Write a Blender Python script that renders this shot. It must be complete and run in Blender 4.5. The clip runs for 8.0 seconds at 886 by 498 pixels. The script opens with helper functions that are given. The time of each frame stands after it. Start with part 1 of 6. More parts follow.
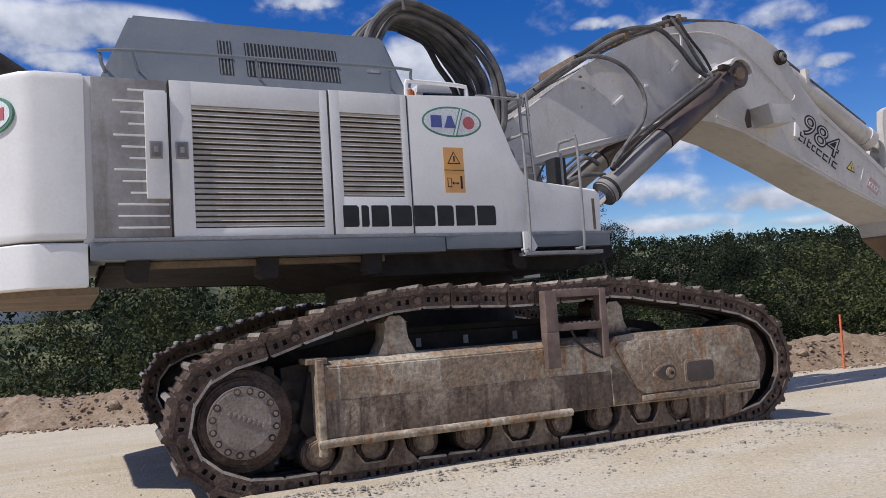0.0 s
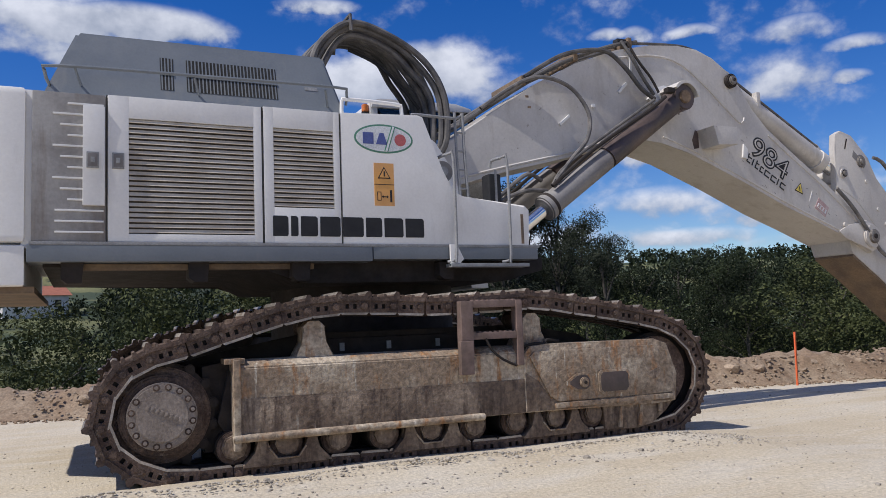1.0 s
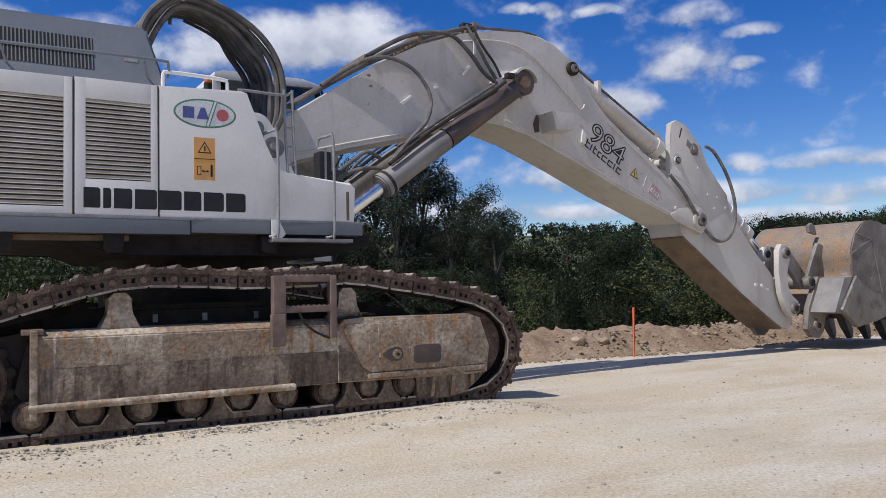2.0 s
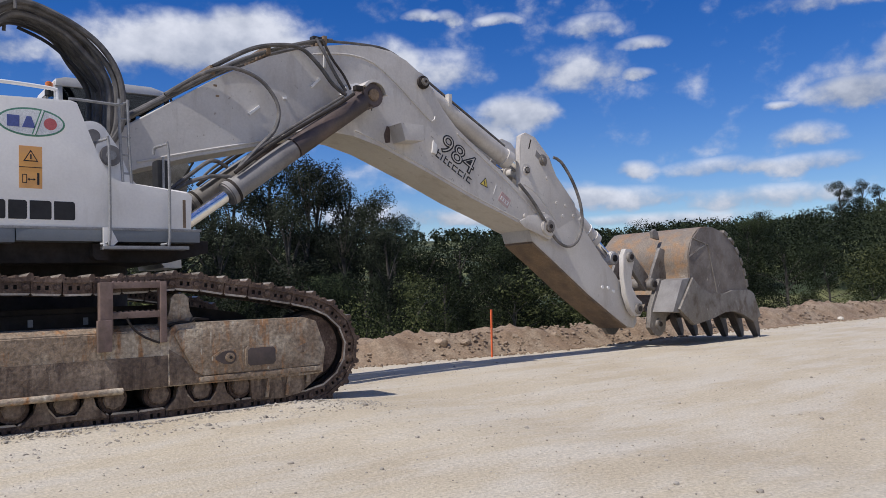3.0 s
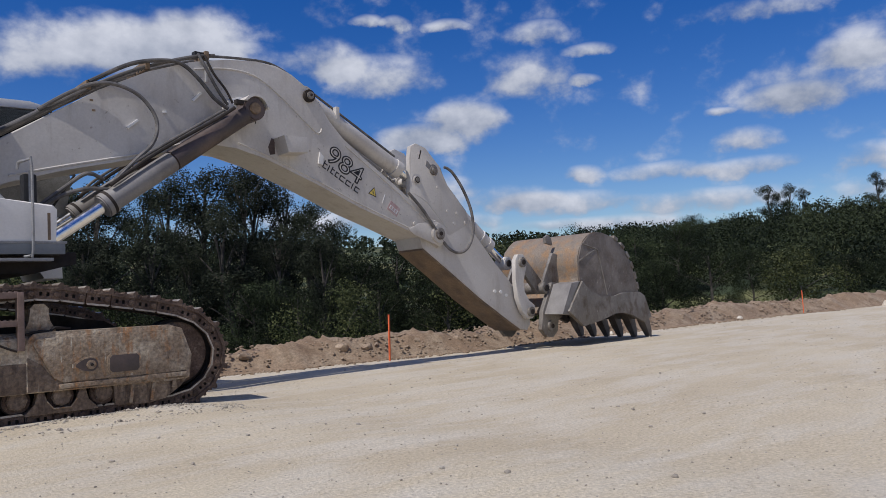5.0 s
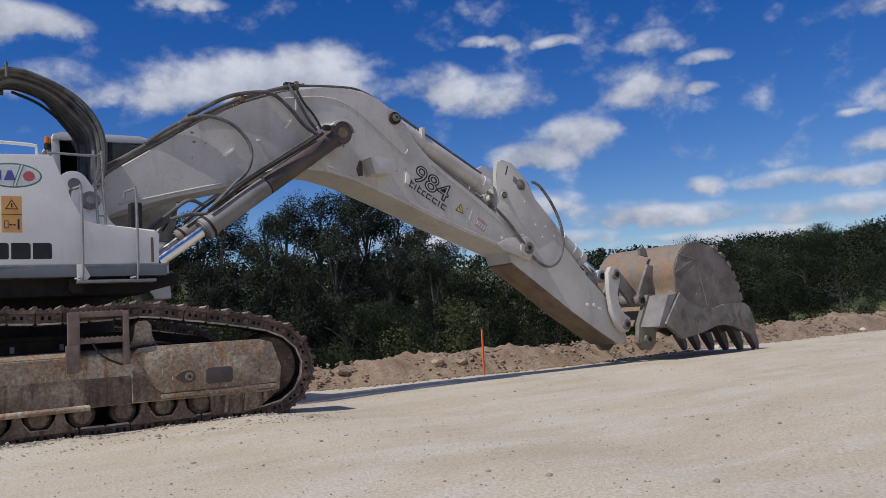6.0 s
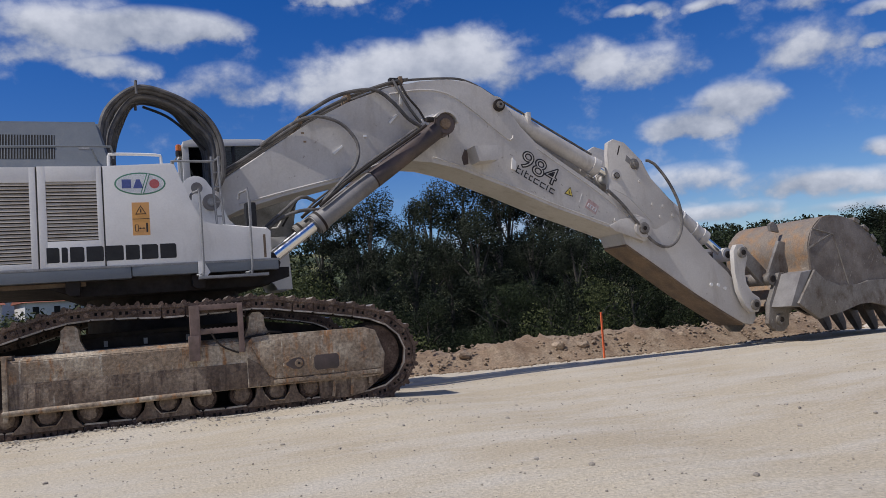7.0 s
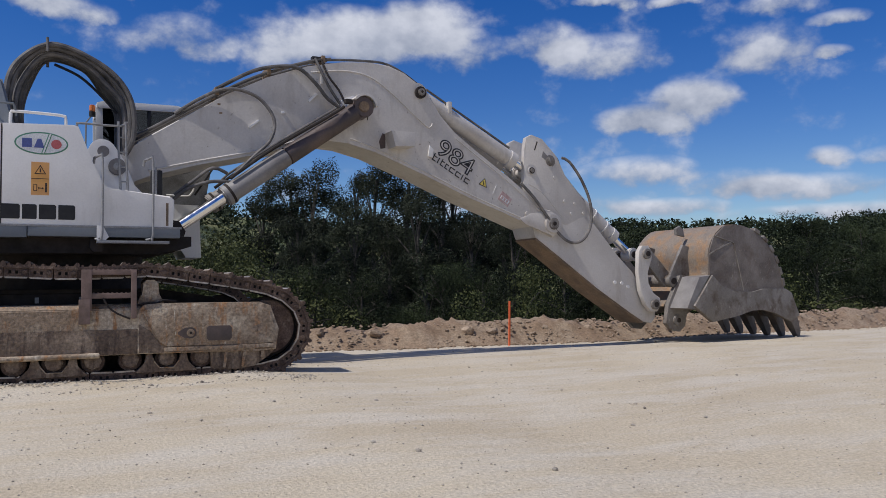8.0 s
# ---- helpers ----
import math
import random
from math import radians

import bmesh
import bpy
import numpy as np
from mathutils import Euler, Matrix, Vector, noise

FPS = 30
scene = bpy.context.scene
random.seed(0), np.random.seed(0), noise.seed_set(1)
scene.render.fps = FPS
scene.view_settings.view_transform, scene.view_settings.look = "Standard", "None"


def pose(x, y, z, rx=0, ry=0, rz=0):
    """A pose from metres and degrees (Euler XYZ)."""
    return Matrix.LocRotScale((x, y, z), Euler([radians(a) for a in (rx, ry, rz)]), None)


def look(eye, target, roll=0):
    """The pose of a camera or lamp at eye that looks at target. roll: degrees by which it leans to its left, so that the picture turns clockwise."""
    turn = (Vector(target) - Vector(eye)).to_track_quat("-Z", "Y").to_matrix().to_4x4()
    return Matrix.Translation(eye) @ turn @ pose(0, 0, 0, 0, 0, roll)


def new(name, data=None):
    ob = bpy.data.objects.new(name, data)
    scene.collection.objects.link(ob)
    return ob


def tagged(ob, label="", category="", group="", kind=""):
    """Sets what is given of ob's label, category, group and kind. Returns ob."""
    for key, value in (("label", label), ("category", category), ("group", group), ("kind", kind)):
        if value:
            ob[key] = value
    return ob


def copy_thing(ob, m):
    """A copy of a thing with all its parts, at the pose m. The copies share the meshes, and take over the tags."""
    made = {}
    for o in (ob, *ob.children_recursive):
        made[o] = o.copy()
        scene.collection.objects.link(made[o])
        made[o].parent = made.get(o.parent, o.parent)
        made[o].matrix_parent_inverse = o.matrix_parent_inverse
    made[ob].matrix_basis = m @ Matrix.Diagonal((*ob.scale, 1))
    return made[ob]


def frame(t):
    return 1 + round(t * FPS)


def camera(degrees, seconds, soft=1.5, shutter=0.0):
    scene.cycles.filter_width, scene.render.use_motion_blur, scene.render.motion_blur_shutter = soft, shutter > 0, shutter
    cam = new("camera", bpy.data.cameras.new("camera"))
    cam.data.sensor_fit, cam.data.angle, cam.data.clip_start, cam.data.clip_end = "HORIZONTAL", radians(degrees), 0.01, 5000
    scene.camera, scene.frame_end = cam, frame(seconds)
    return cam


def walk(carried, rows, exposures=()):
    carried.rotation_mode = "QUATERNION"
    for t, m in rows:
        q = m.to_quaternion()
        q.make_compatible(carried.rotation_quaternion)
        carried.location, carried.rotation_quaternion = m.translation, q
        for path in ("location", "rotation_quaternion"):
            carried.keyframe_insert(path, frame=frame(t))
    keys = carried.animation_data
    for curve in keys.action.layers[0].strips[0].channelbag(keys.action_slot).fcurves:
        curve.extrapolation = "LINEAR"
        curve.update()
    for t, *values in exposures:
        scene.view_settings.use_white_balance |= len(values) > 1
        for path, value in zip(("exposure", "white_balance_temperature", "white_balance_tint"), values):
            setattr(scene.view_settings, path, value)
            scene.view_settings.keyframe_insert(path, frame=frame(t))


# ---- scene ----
cam = camera(59.4, 8.0, soft=0.75)
PATH = [
    (0, (-3.885, -8.547, 1.31), (-3.015, -6.754, 1.478), -3.8),
    (0.5, (-3.496, -8.914, 1.326), (-2.55, -7.165, 1.535), -4.5),
    (1, (-3.289, -9.312, 1.274), (-2.443, -7.509, 1.46), -2.2),
    (1.5, (-2.949, -9.733, 1.302), (-2.054, -7.952, 1.463), -1.6),
    (1.7, (-2.793, -9.849, 1.306), (-1.794, -8.12, 1.414), -0.8),
    (2.8, (-2.244, -10.764, 1.26), (-1.111, -9.12, 1.385), -2.3),
    (3, (-2.18, -10.939, 1.255), (-0.921, -9.388, 1.363), -2.0),
    (3.5, (-2.116, -11.38, 1.237), (-0.777, -9.897, 1.327), -1.5),
    (4, (-1.941, -11.649, 1.259), (-0.643, -10.131, 1.367), -5.5),
    (4.5, (-1.777, -11.874, 1.249), (-0.416, -10.411, 1.332), -1.4),
    (4.7, (-1.722, -11.969, 1.241), (-0.343, -10.523, 1.339), -2.8),
    (5.8, (-1.436, -12.499, 1.107), (-0.223, -10.919, 1.28), -2.3),
    (6, (-1.361, -12.598, 1.1), (-0.237, -10.954, 1.28), -3.7),
    (6.5, (-1.113, -12.885, 1.096), (-0.271, -11.081, 1.287), -1.8),
    (7, (-0.752, -13.154, 1.134), (0.031, -11.321, 1.292), -4.7),
    (7.5, (-0.406, -13.419, 1.189), (0.394, -11.59, 1.311), -2.6),
    (8, (-0.21, -13.772, 1.233), (0.69, -11.988, 1.322), -0.6),
]
walk(cam, [(t, look(eye, target, roll)) for t, eye, target, roll in PATH],
     [(0.0, 0.0, 6150, 13), (1.7, 0.0, 6150, 13), (3.0, -0.04, 6150, 13), (4.5, -0.22, 6150, 13), (6.0, -0.25, 6150, 13), (8.0, -0.23, 6150, 13)])

# ---- world and sun ----
SUN_WAY = Vector((-0.70, -0.07, 1.0)).normalized()
sun_data = bpy.data.lights.new("sun", "SUN")
sun_data.energy, sun_data.angle, sun_data.color = 4.3, radians(0.55), (1.0, 0.95, 0.87)
sun = new("sun", sun_data)
sun.matrix_world = look((0, 0, 60), Vector((0, 0, 60)) - SUN_WAY)

# clouds: azimuth and elevation of the middle, half width, half height, all in degrees
CLOUDS = [
    (72.5, 16.9, 4.6, 2.2), (67.2, 17.6, 3.8, 1.9), (64.2, 18.4, 3.2, 1.7), (60.8, 16.4, 2.8, 1.4), (51.0, 15.7, 3.8, 1.3), (55.2, 17.0, 2.4, 1.3), (46.2, 11.8, 3.9, 1.4), (45.0, 12.8, 2.2, 1.2),
    (49.0, 11.2, 2.4, 0.8), (40.6, 15.3, 3.2, 1.5), (39.8, 18.2, 1.8, 0.8), (35.8, 16.8, 1.8, 0.45), (36.2, 14.8, 1.2, 0.35), (24.4, 17.8, 4.0, 0.8), (20.8, 12.6, 4.0, 1.8), (18.4, 14.3, 2.1, 1.2),
    (22.6, 11.5, 2.8, 0.9), (26.9, 11.6, 0.9, 0.35), (25.6, 9.5, 1.8, 0.75), (36.5, 8.2, 1.2, 0.5), (31.2, 7.8, 3.0, 0.65), (25.2, 7.6, 3.0, 0.6), (38.0, 6.1, 4.2, 0.75), (28.2, 5.6, 5.6, 0.7),
    (18.0, 7.5, 1.8, 0.8), (42.2, 6.6, 3.2, 0.85), (36.0, 4.5, 6.5, 0.45), (48.8, 7.6, 3.6, 1.0), (47.0, 5.2, 3.4, 0.55), (15.0, 5.5, 4.0, 0.8), (49.8, 19.6, 1.1, 0.45), (46.0, 19.3, 1.2, 0.4),
    (82.0, 16.8, 3.0, 1.3), (88.6, 20.6, 7.0, 1.4), (92.8, 19.4, 4.0, 1.6), (85.4, 20.8, 4.6, 0.9), (74.0, 22.8, 2.6, 0.4), (89.0, 18.0, 2.4, 0.6), (52.0, 19.8, 1.1, 0.4), (57.0, 5.5, 7.0, 0.9),
    (112, 16, 8, 3), (9, 10, 4, 2),
]


def sky():
    world = bpy.data.worlds.new("sky")
    scene.world = world
    world.use_nodes = True
    n, l = world.node_tree.nodes, world.node_tree.links
    n.clear()

    def m(op, a, b=0.0, c=0.0, clamp=False):
        k = n.new("ShaderNodeMath")
        k.operation, k.use_clamp = op, clamp
        for i, v in enumerate((a, b, c)):
            if isinstance(v, (int, float)):
                k.inputs[i].default_value = v
            else:
                l.new(v, k.inputs[i])
        return k.outputs[0]

    tex = n.new("ShaderNodeTexSky")
    tex.sky_type, tex.sun_disc = "NISHITA", False
    tex.sun_elevation, tex.sun_rotation = math.asin(SUN_WAY.z), math.atan2(SUN_WAY.x, SUN_WAY.y)
    tex.air_density, tex.dust_density, tex.ozone_density = 1.0, 0.15, 3.0
    co = n.new("ShaderNodeTexCoord")
    xyz = n.new("ShaderNodeSeparateXYZ")
    l.new(co.outputs["Generated"], xyz.inputs[0])
    flat = n.new("ShaderNodeVectorMath")
    flat.operation = "MULTIPLY"
    l.new(co.outputs["Generated"], flat.inputs[0])
    flat.inputs[1].default_value = (1, 1, 1.35)

    def fbm(scale, detail, rough):
        k = n.new("ShaderNodeTexNoise")
        k.inputs["Scale"].default_value, k.inputs["Detail"].default_value, k.inputs["Roughness"].default_value = scale, detail, rough
        l.new(flat.outputs[0], k.inputs["Vector"])
        return k.outputs["Fac"]

    big, fine = fbm(9.0, 3, 0.5), fbm(17.0, 7, 0.55)
    az = m("DEGREES", m("ARCTAN2", xyz.outputs[1], xyz.outputs[0]))
    el = m("DEGREES", m("ARCSINE", xyz.outputs[2]))
    az2 = m("ADD", az, m("MULTIPLY", m("SUBTRACT", big, 0.5), 3.0))
    el2 = m("ADD", el, m("MULTIPLY", m("SUBTRACT", fine, 0.5), 1.5))
    total, tall = None, None
    for a, e, w, h in CLOUDS:
        u = m("MULTIPLY", m("SUBTRACT", az2, a), 1 / (w * 1.30))
        v = m("MULTIPLY", m("SUBTRACT", el2, e), 1 / (h * 1.45))
        low = m("MINIMUM", v, 0.0)
        d = m("ADD", m("MULTIPLY", u, u), m("ADD", m("MULTIPLY", v, v), m("MULTIPLY", m("MULTIPLY", low, low), 1.2)))
        s = m("MAXIMUM", m("SUBTRACT", 1.25, d), 0.0)
        total = s if total is None else m("ADD", total, s)
        tall = m("MULTIPLY", s, v) if tall is None else m("ADD", tall, m("MULTIPLY", s, v))
    # unseen broken cumulus overhead and behind, added to make the fill light whiter
    away = m("MAXIMUM", m("MULTIPLY", m("SUBTRACT", el, 27.0), 0.2, clamp=True), m("MULTIPLY", m("SUBTRACT", m("ABSOLUTE", m("SUBTRACT", az, 57.0)), 54.0), 0.2, clamp=True))
    high = m("MULTIPLY", m("MAXIMUM", m("SUBTRACT", fbm(3.0, 5, 0.6), 0.465), 0.0), m("MULTIPLY", away, 9.0))
    dens = m("ADD", m("MULTIPLY", total, 0.9), high)
    edge = m("SUBTRACT", m("ADD", dens, m("MULTIPLY", m("SUBTRACT", fine, 0.5), 3.6)), 0.16)
    mask = n.new("ShaderNodeMapRange")
    mask.interpolation_type = "SMOOTHSTEP"
    mask.inputs["From Min"].default_value, mask.inputs["From Max"].default_value = -0.1, 1.35
    l.new(edge, mask.inputs["Value"])
    lit = m("ADD", m("DIVIDE", tall, m("ADD", total, 0.05)), m("MULTIPLY", m("SUBTRACT", fine, 0.5), 3.4))
    shade = n.new("ShaderNodeMapRange")
    shade.inputs["From Min"].default_value, shade.inputs["From Max"].default_value = -0.95, 1.0
    l.new(lit, shade.inputs["Value"])
    white = n.new("ShaderNodeMix")
    white.data_type = "RGBA"
    white.inputs["A"].default_value, white.inputs["B"].default_value = (2.5, 2.95, 3.8, 1), (7.8, 7.95, 8.3, 1)
    l.new(shade.outputs[0], white.inputs["Factor"])
    hue = n.new("ShaderNodeHueSaturation")
    hue.inputs["Saturation"].default_value, hue.inputs["Value"].default_value = 1.42, 1.0
    hue.inputs["Hue"].default_value = 0.518
    l.new(tex.outputs[0], hue.inputs["Color"])
    mix = n.new("ShaderNodeMix")
    mix.data_type = "RGBA"
    l.new(m("MULTIPLY", mask.outputs[0], 0.93), mix.inputs["Factor"])
    l.new(hue.outputs[0], mix.inputs["A"])
    l.new(white.outputs["Result"], mix.inputs["B"])
    bg = n.new("ShaderNodeBackground")
    bg.inputs["Strength"].default_value = 0.10
    l.new(mix.outputs["Result"], bg.inputs["Color"])
    out = n.new("ShaderNodeOutputWorld")
    l.new(bg.outputs[0], out.inputs["Surface"])


sky()


# ---- materials ----
def material(name, base, second=None, scale=3.0, cover=(0.45, 0.7), rough=0.6, metal=0.0, grain=60.0, grain_mix=0.15, bump=0.2,
             stain=None, stain_scale=(1.5, 1.5, 0.35), stain_cover=(0.55, 0.75), island=0.0, thing=0.0, translucent=0.0, bump_scale=None, coat=0.0,
             dust=None, dust_scale=(5.0, 5.0, 1.2), dust_cover=(0.5, 0.66)):
    """Base colour, broken by large patches of a second colour, run-down stains and fine grain, with a little relief."""
    mat = bpy.data.materials.new(name)
    mat.use_nodes = True
    n, l = mat.node_tree.nodes, mat.node_tree.links
    bsdf = n["Principled BSDF"]
    bsdf.inputs["Roughness"].default_value, bsdf.inputs["Metallic"].default_value = rough, metal
    bsdf.inputs["Coat Weight"].default_value = coat
    bsdf.inputs["Specular IOR Level"].default_value = 0.15 if translucent else 0.5
    geo = n.new("ShaderNodeNewGeometry")

    def tex(sc, detail=5, stretch=None, roughness=0.6):
        k = n.new("ShaderNodeTexNoise")
        k.inputs["Scale"].default_value, k.inputs["Detail"].default_value, k.inputs["Roughness"].default_value = sc, detail, roughness
        if stretch:
            v = n.new("ShaderNodeVectorMath")
            v.operation = "MULTIPLY"
            v.inputs[1].default_value = stretch
            l.new(geo.outputs["Position"], v.inputs[0])
            l.new(v.outputs[0], k.inputs["Vector"])
        else:
            l.new(geo.outputs["Position"], k.inputs["Vector"])
        return k.outputs["Fac"]

    def span(v, lo, hi, a=0.0, b=1.0):
        k = n.new("ShaderNodeMapRange")
        for key, val in zip(("From Min", "From Max", "To Min", "To Max"), (lo, hi, a, b)):
            k.inputs[key].default_value = val
        l.new(v, k.inputs["Value"])
        return k.outputs[0]

    def blend(fac, a, b, kind="MIX"):
        k = n.new("ShaderNodeMix")
        k.data_type, k.blend_type = "RGBA", kind
        for key, val in (("Factor", fac), ("A", a), ("B", b)):
            if isinstance(val, (int, float)):
                k.inputs[key].default_value = val
            elif isinstance(val, tuple):
                k.inputs[key].default_value = (*val[:3], 1)
            else:
                l.new(val, k.inputs[key])
        return k.outputs["Result"]

    colour = base
    if second:
        colour = blend(span(tex(scale), *cover), base, second)
    if stain:
        colour = blend(span(tex(2.2, 6, stain_scale, 0.65), *stain_cover), colour, stain)
    if dust:
        colour = blend(span(tex(1.7, 7, dust_scale, 0.7), *dust_cover), colour, dust)
    g = tex(grain, 4)
    grey = n.new("ShaderNodeCombineColor")
    v = span(g, 0.25, 0.75, 1 - grain_mix * 2, 1 + grain_mix)
    for i in range(3):
        l.new(v, grey.inputs[i])
    colour = blend(1.0, colour, grey.outputs[0], "MULTIPLY")
    for amount, source in ((island, geo.outputs["Random Per Island"]), (thing, None)):
        if amount:
            if source is None:
                source = n.new("ShaderNodeObjectInfo").outputs["Random"]
            k = n.new("ShaderNodeCombineColor")
            w = span(source, 0, 1, 1 - amount, 1 + amount)
            for i in range(3):
                l.new(w, k.inputs[i])
            colour = blend(1.0, colour, k.outputs[0], "MULTIPLY")
    l.new(colour, bsdf.inputs["Base Color"])
    l.new(span(tex(7.0), 0.3, 0.7, max(0.0, rough - 0.12), min(1.0, rough + 0.12)), bsdf.inputs["Roughness"])
    if bump:
        b = n.new("ShaderNodeBump")
        b.inputs["Strength"].default_value, b.inputs["Distance"].default_value = bump, 0.02
        l.new(tex(bump_scale or grain, 6), b.inputs["Height"])
        l.new(b.outputs[0], bsdf.inputs["Normal"])
    if translucent:
        t = n.new("ShaderNodeBsdfTranslucent")
        l.new(colour, t.inputs["Color"])
        s = n.new("ShaderNodeMixShader")
        s.inputs[0].default_value = translucent
        l.new(bsdf.outputs[0], s.inputs[1])
        l.new(t.outputs[0], s.inputs[2])
        l.new(s.outputs[0], n["Material Output"].inputs["Surface"])
    return mat


PAINT = material("white_paint", (0.765, 0.745, 0.705), (0.69, 0.665, 0.62), 1.6, (0.45, 0.75), 0.42, bump=0.05, grain=35, grain_mix=0.03,
                 stain=(0.52, 0.49, 0.44), stain_cover=(0.60, 0.90), dust=(0.56, 0.54, 0.50), dust_scale=(11, 11, 7), dust_cover=(0.68, 0.76))
BOOM = material("dusty_white_paint", (0.575, 0.54, 0.49), (0.48, 0.44, 0.39), 1.3, (0.4, 0.75), 0.5, bump=0.06, grain=30, grain_mix=0.05,
                stain=(0.40, 0.355, 0.30), stain_cover=(0.54, 0.78), dust=(0.30, 0.26, 0.215), dust_scale=(7, 7, 5), dust_cover=(0.64, 0.71))
GRIMY = material("grimy_panel", (0.33, 0.315, 0.295), (0.22, 0.205, 0.19), 1.8, (0.4, 0.6), 0.65, bump=0.1, grain=30, grain_mix=0.08,
                 stain=(0.17, 0.13, 0.10), stain_scale=(2.5, 2.5, 0.25), stain_cover=(0.52, 0.72))
GREY = material("grey_paint", (0.145, 0.162, 0.178), (0.18, 0.195, 0.208), 1.5, (0.4, 0.7), 0.45, bump=0.05, grain=40, grain_mix=0.04,
                stain=(0.24, 0.235, 0.22), stain_cover=(0.58, 0.85))
GUARD = material("dusty_steel", (0.29, 0.215, 0.145), (0.50, 0.415, 0.305), 2.4, (0.46, 0.62), 0.8, bump=0.8, grain=26, grain_mix=0.30,
                 stain=(0.34, 0.175, 0.075), stain_scale=(4.5, 4.5, 1.1), stain_cover=(0.53, 0.66), dust=(0.60, 0.55, 0.45), dust_scale=(9.0, 9.0, 0.8), dust_cover=(0.60, 0.70))
# a darker brown than GUARD, for the lower plates and roller guards
DARKER_BROWN = material("darker_brown_steel", (0.165, 0.115, 0.078), (0.32, 0.245, 0.175), 2.0, (0.44, 0.60), 0.7, bump=0.8, grain=26, grain_mix=0.30,
                stain=(0.085, 0.055, 0.038), stain_scale=(5.0, 5.0, 0.9), stain_cover=(0.5, 0.66), dust=(0.40, 0.35, 0.28), dust_scale=(10.0, 10.0, 0.9), dust_cover=(0.62, 0.72))
TRACK = material("track_steel", (0.070, 0.043, 0.032), (0.145, 0.098, 0.072), 6.0, (0.4, 0.62), 0.68, 0.25, bump=0.7, grain=45, grain_mix=0.28, thing=0.25,
                 stain=(0.28, 0.22, 0.17), stain_scale=(5, 5, 5), stain_cover=(0.58, 0.74))
HUB = material("dusty_hub_paint", (0.30, 0.25, 0.205), (0.20, 0.16, 0.128), 5.0, (0.4, 0.65), 0.7, bump=0.4, grain=45, grain_mix=0.18)
# near black: the deep shade under the house is put into the colour
UNDER = material("shade_dark_steel", (0.016, 0.012, 0.010), (0.036, 0.026, 0.020), 2.0, (0.4, 0.65), 0.85, bump=0.3, grain=25, grain_mix=0.15)
RUSTY = material("rusty_plate", (0.24, 0.165, 0.10), (0.14, 0.10, 0.07), 2.0, (0.4, 0.65), 0.8, bump=0.3, grain=30, grain_mix=0.15)
BUCKET = material("worn_bucket_steel", (0.205, 0.185, 0.162), (0.275, 0.25, 0.22), 1.6, (0.4, 0.65), 0.6, 0.2, bump=0.3, grain=35, grain_mix=0.14,
                  stain=(0.115, 0.085, 0.062), stain_scale=(1.6, 1.6, 1.1), stain_cover=(0.48, 0.66), dust=(0.43, 0.395, 0.345), dust_scale=(8, 8, 2.5), dust_cover=(0.61, 0.70))
CHEEK = material("dark_bucket_side", (0.135, 0.112, 0.095), (0.235, 0.205, 0.178), 1.8, (0.4, 0.65), 0.6, 0.2, bump=0.3, grain=35, grain_mix=0.14,
                 stain=(0.13, 0.095, 0.07), stain_scale=(1.2, 1.2, 1.0), stain_cover=(0.5, 0.72), dust=(0.44, 0.40, 0.35), dust_scale=(13, 13, 3.5), dust_cover=(0.63, 0.70))
SHELL = material("rusty_bucket_back", (0.255, 0.205, 0.155), (0.33, 0.20, 0.105), 3.2, (0.44, 0.62), 0.65, 0.1, bump=0.35, grain=35, grain_mix=0.18,
                 stain=(0.20, 0.165, 0.135), stain_scale=(1, 1.5, 1.5), stain_cover=(0.5, 0.7), dust=(0.50, 0.42, 0.32), dust_scale=(8, 2.2, 5), dust_cover=(0.62, 0.70))
BERM_STONE = material("brown_stone", (0.37, 0.285, 0.20), (0.28, 0.20, 0.135), 8, (0.4, 0.65), 0.9, bump=0.6, grain=30, thing=0.25)
CHROME = material("chrome_rod", (0.78, 0.78, 0.77), (0.6, 0.6, 0.6), 9, (0.5, 0.8), 0.16, 1.0, bump=0.0, grain=90, grain_mix=0.03)
BARREL = material("dusty_grey_barrel", (0.25, 0.235, 0.22), (0.17, 0.155, 0.145), 1.6, (0.44, 0.66), 0.55, bump=0.08, grain=30, grain_mix=0.08)
RUBBER = material("hose_rubber", (0.075, 0.07, 0.066), (0.16, 0.145, 0.13), 5.0, (0.4, 0.65), 0.6, bump=0.15, grain=60, grain_mix=0.12, thing=0.35)
BLACK = material("black_vinyl", (0.012, 0.012, 0.014), (0.02, 0.02, 0.02), 6, (0.4, 0.7), 0.7, bump=0.0, grain=50, grain_mix=0.05)
DARK = material("dark_inside", (0.012, 0.011, 0.010), (0.02, 0.018, 0.016), 4, (0.4, 0.7), 0.9, bump=0.0)
# paler steel that paints the highlights on shoe lugs and link feet
EDGE = material("highlight_steel", (0.44, 0.395, 0.34), (0.24, 0.20, 0.16), 9, (0.4, 0.65), 0.45, 0.45, bump=0.3, thing=0.3)
GAP = material("louvre_gap", (0.075, 0.058, 0.045), (0.045, 0.036, 0.03), 3, (0.4, 0.6), 0.9, bump=0.0)
DARK_BROWN = material("dark_brown_barrel", (0.062, 0.046, 0.042), (0.115, 0.080, 0.066), 2.2, (0.4, 0.65), 0.45, bump=0.1, grain=30, grain_mix=0.1)
SEAM = material("panel_seam", (0.06, 0.055, 0.05), None, rough=0.9, bump=0.0)
LOUVRE = material("louvre_paint", (0.56, 0.505, 0.415), (0.43, 0.365, 0.28), 3.0, (0.4, 0.65), 0.55, bump=0.05, grain=35, grain_mix=0.06)
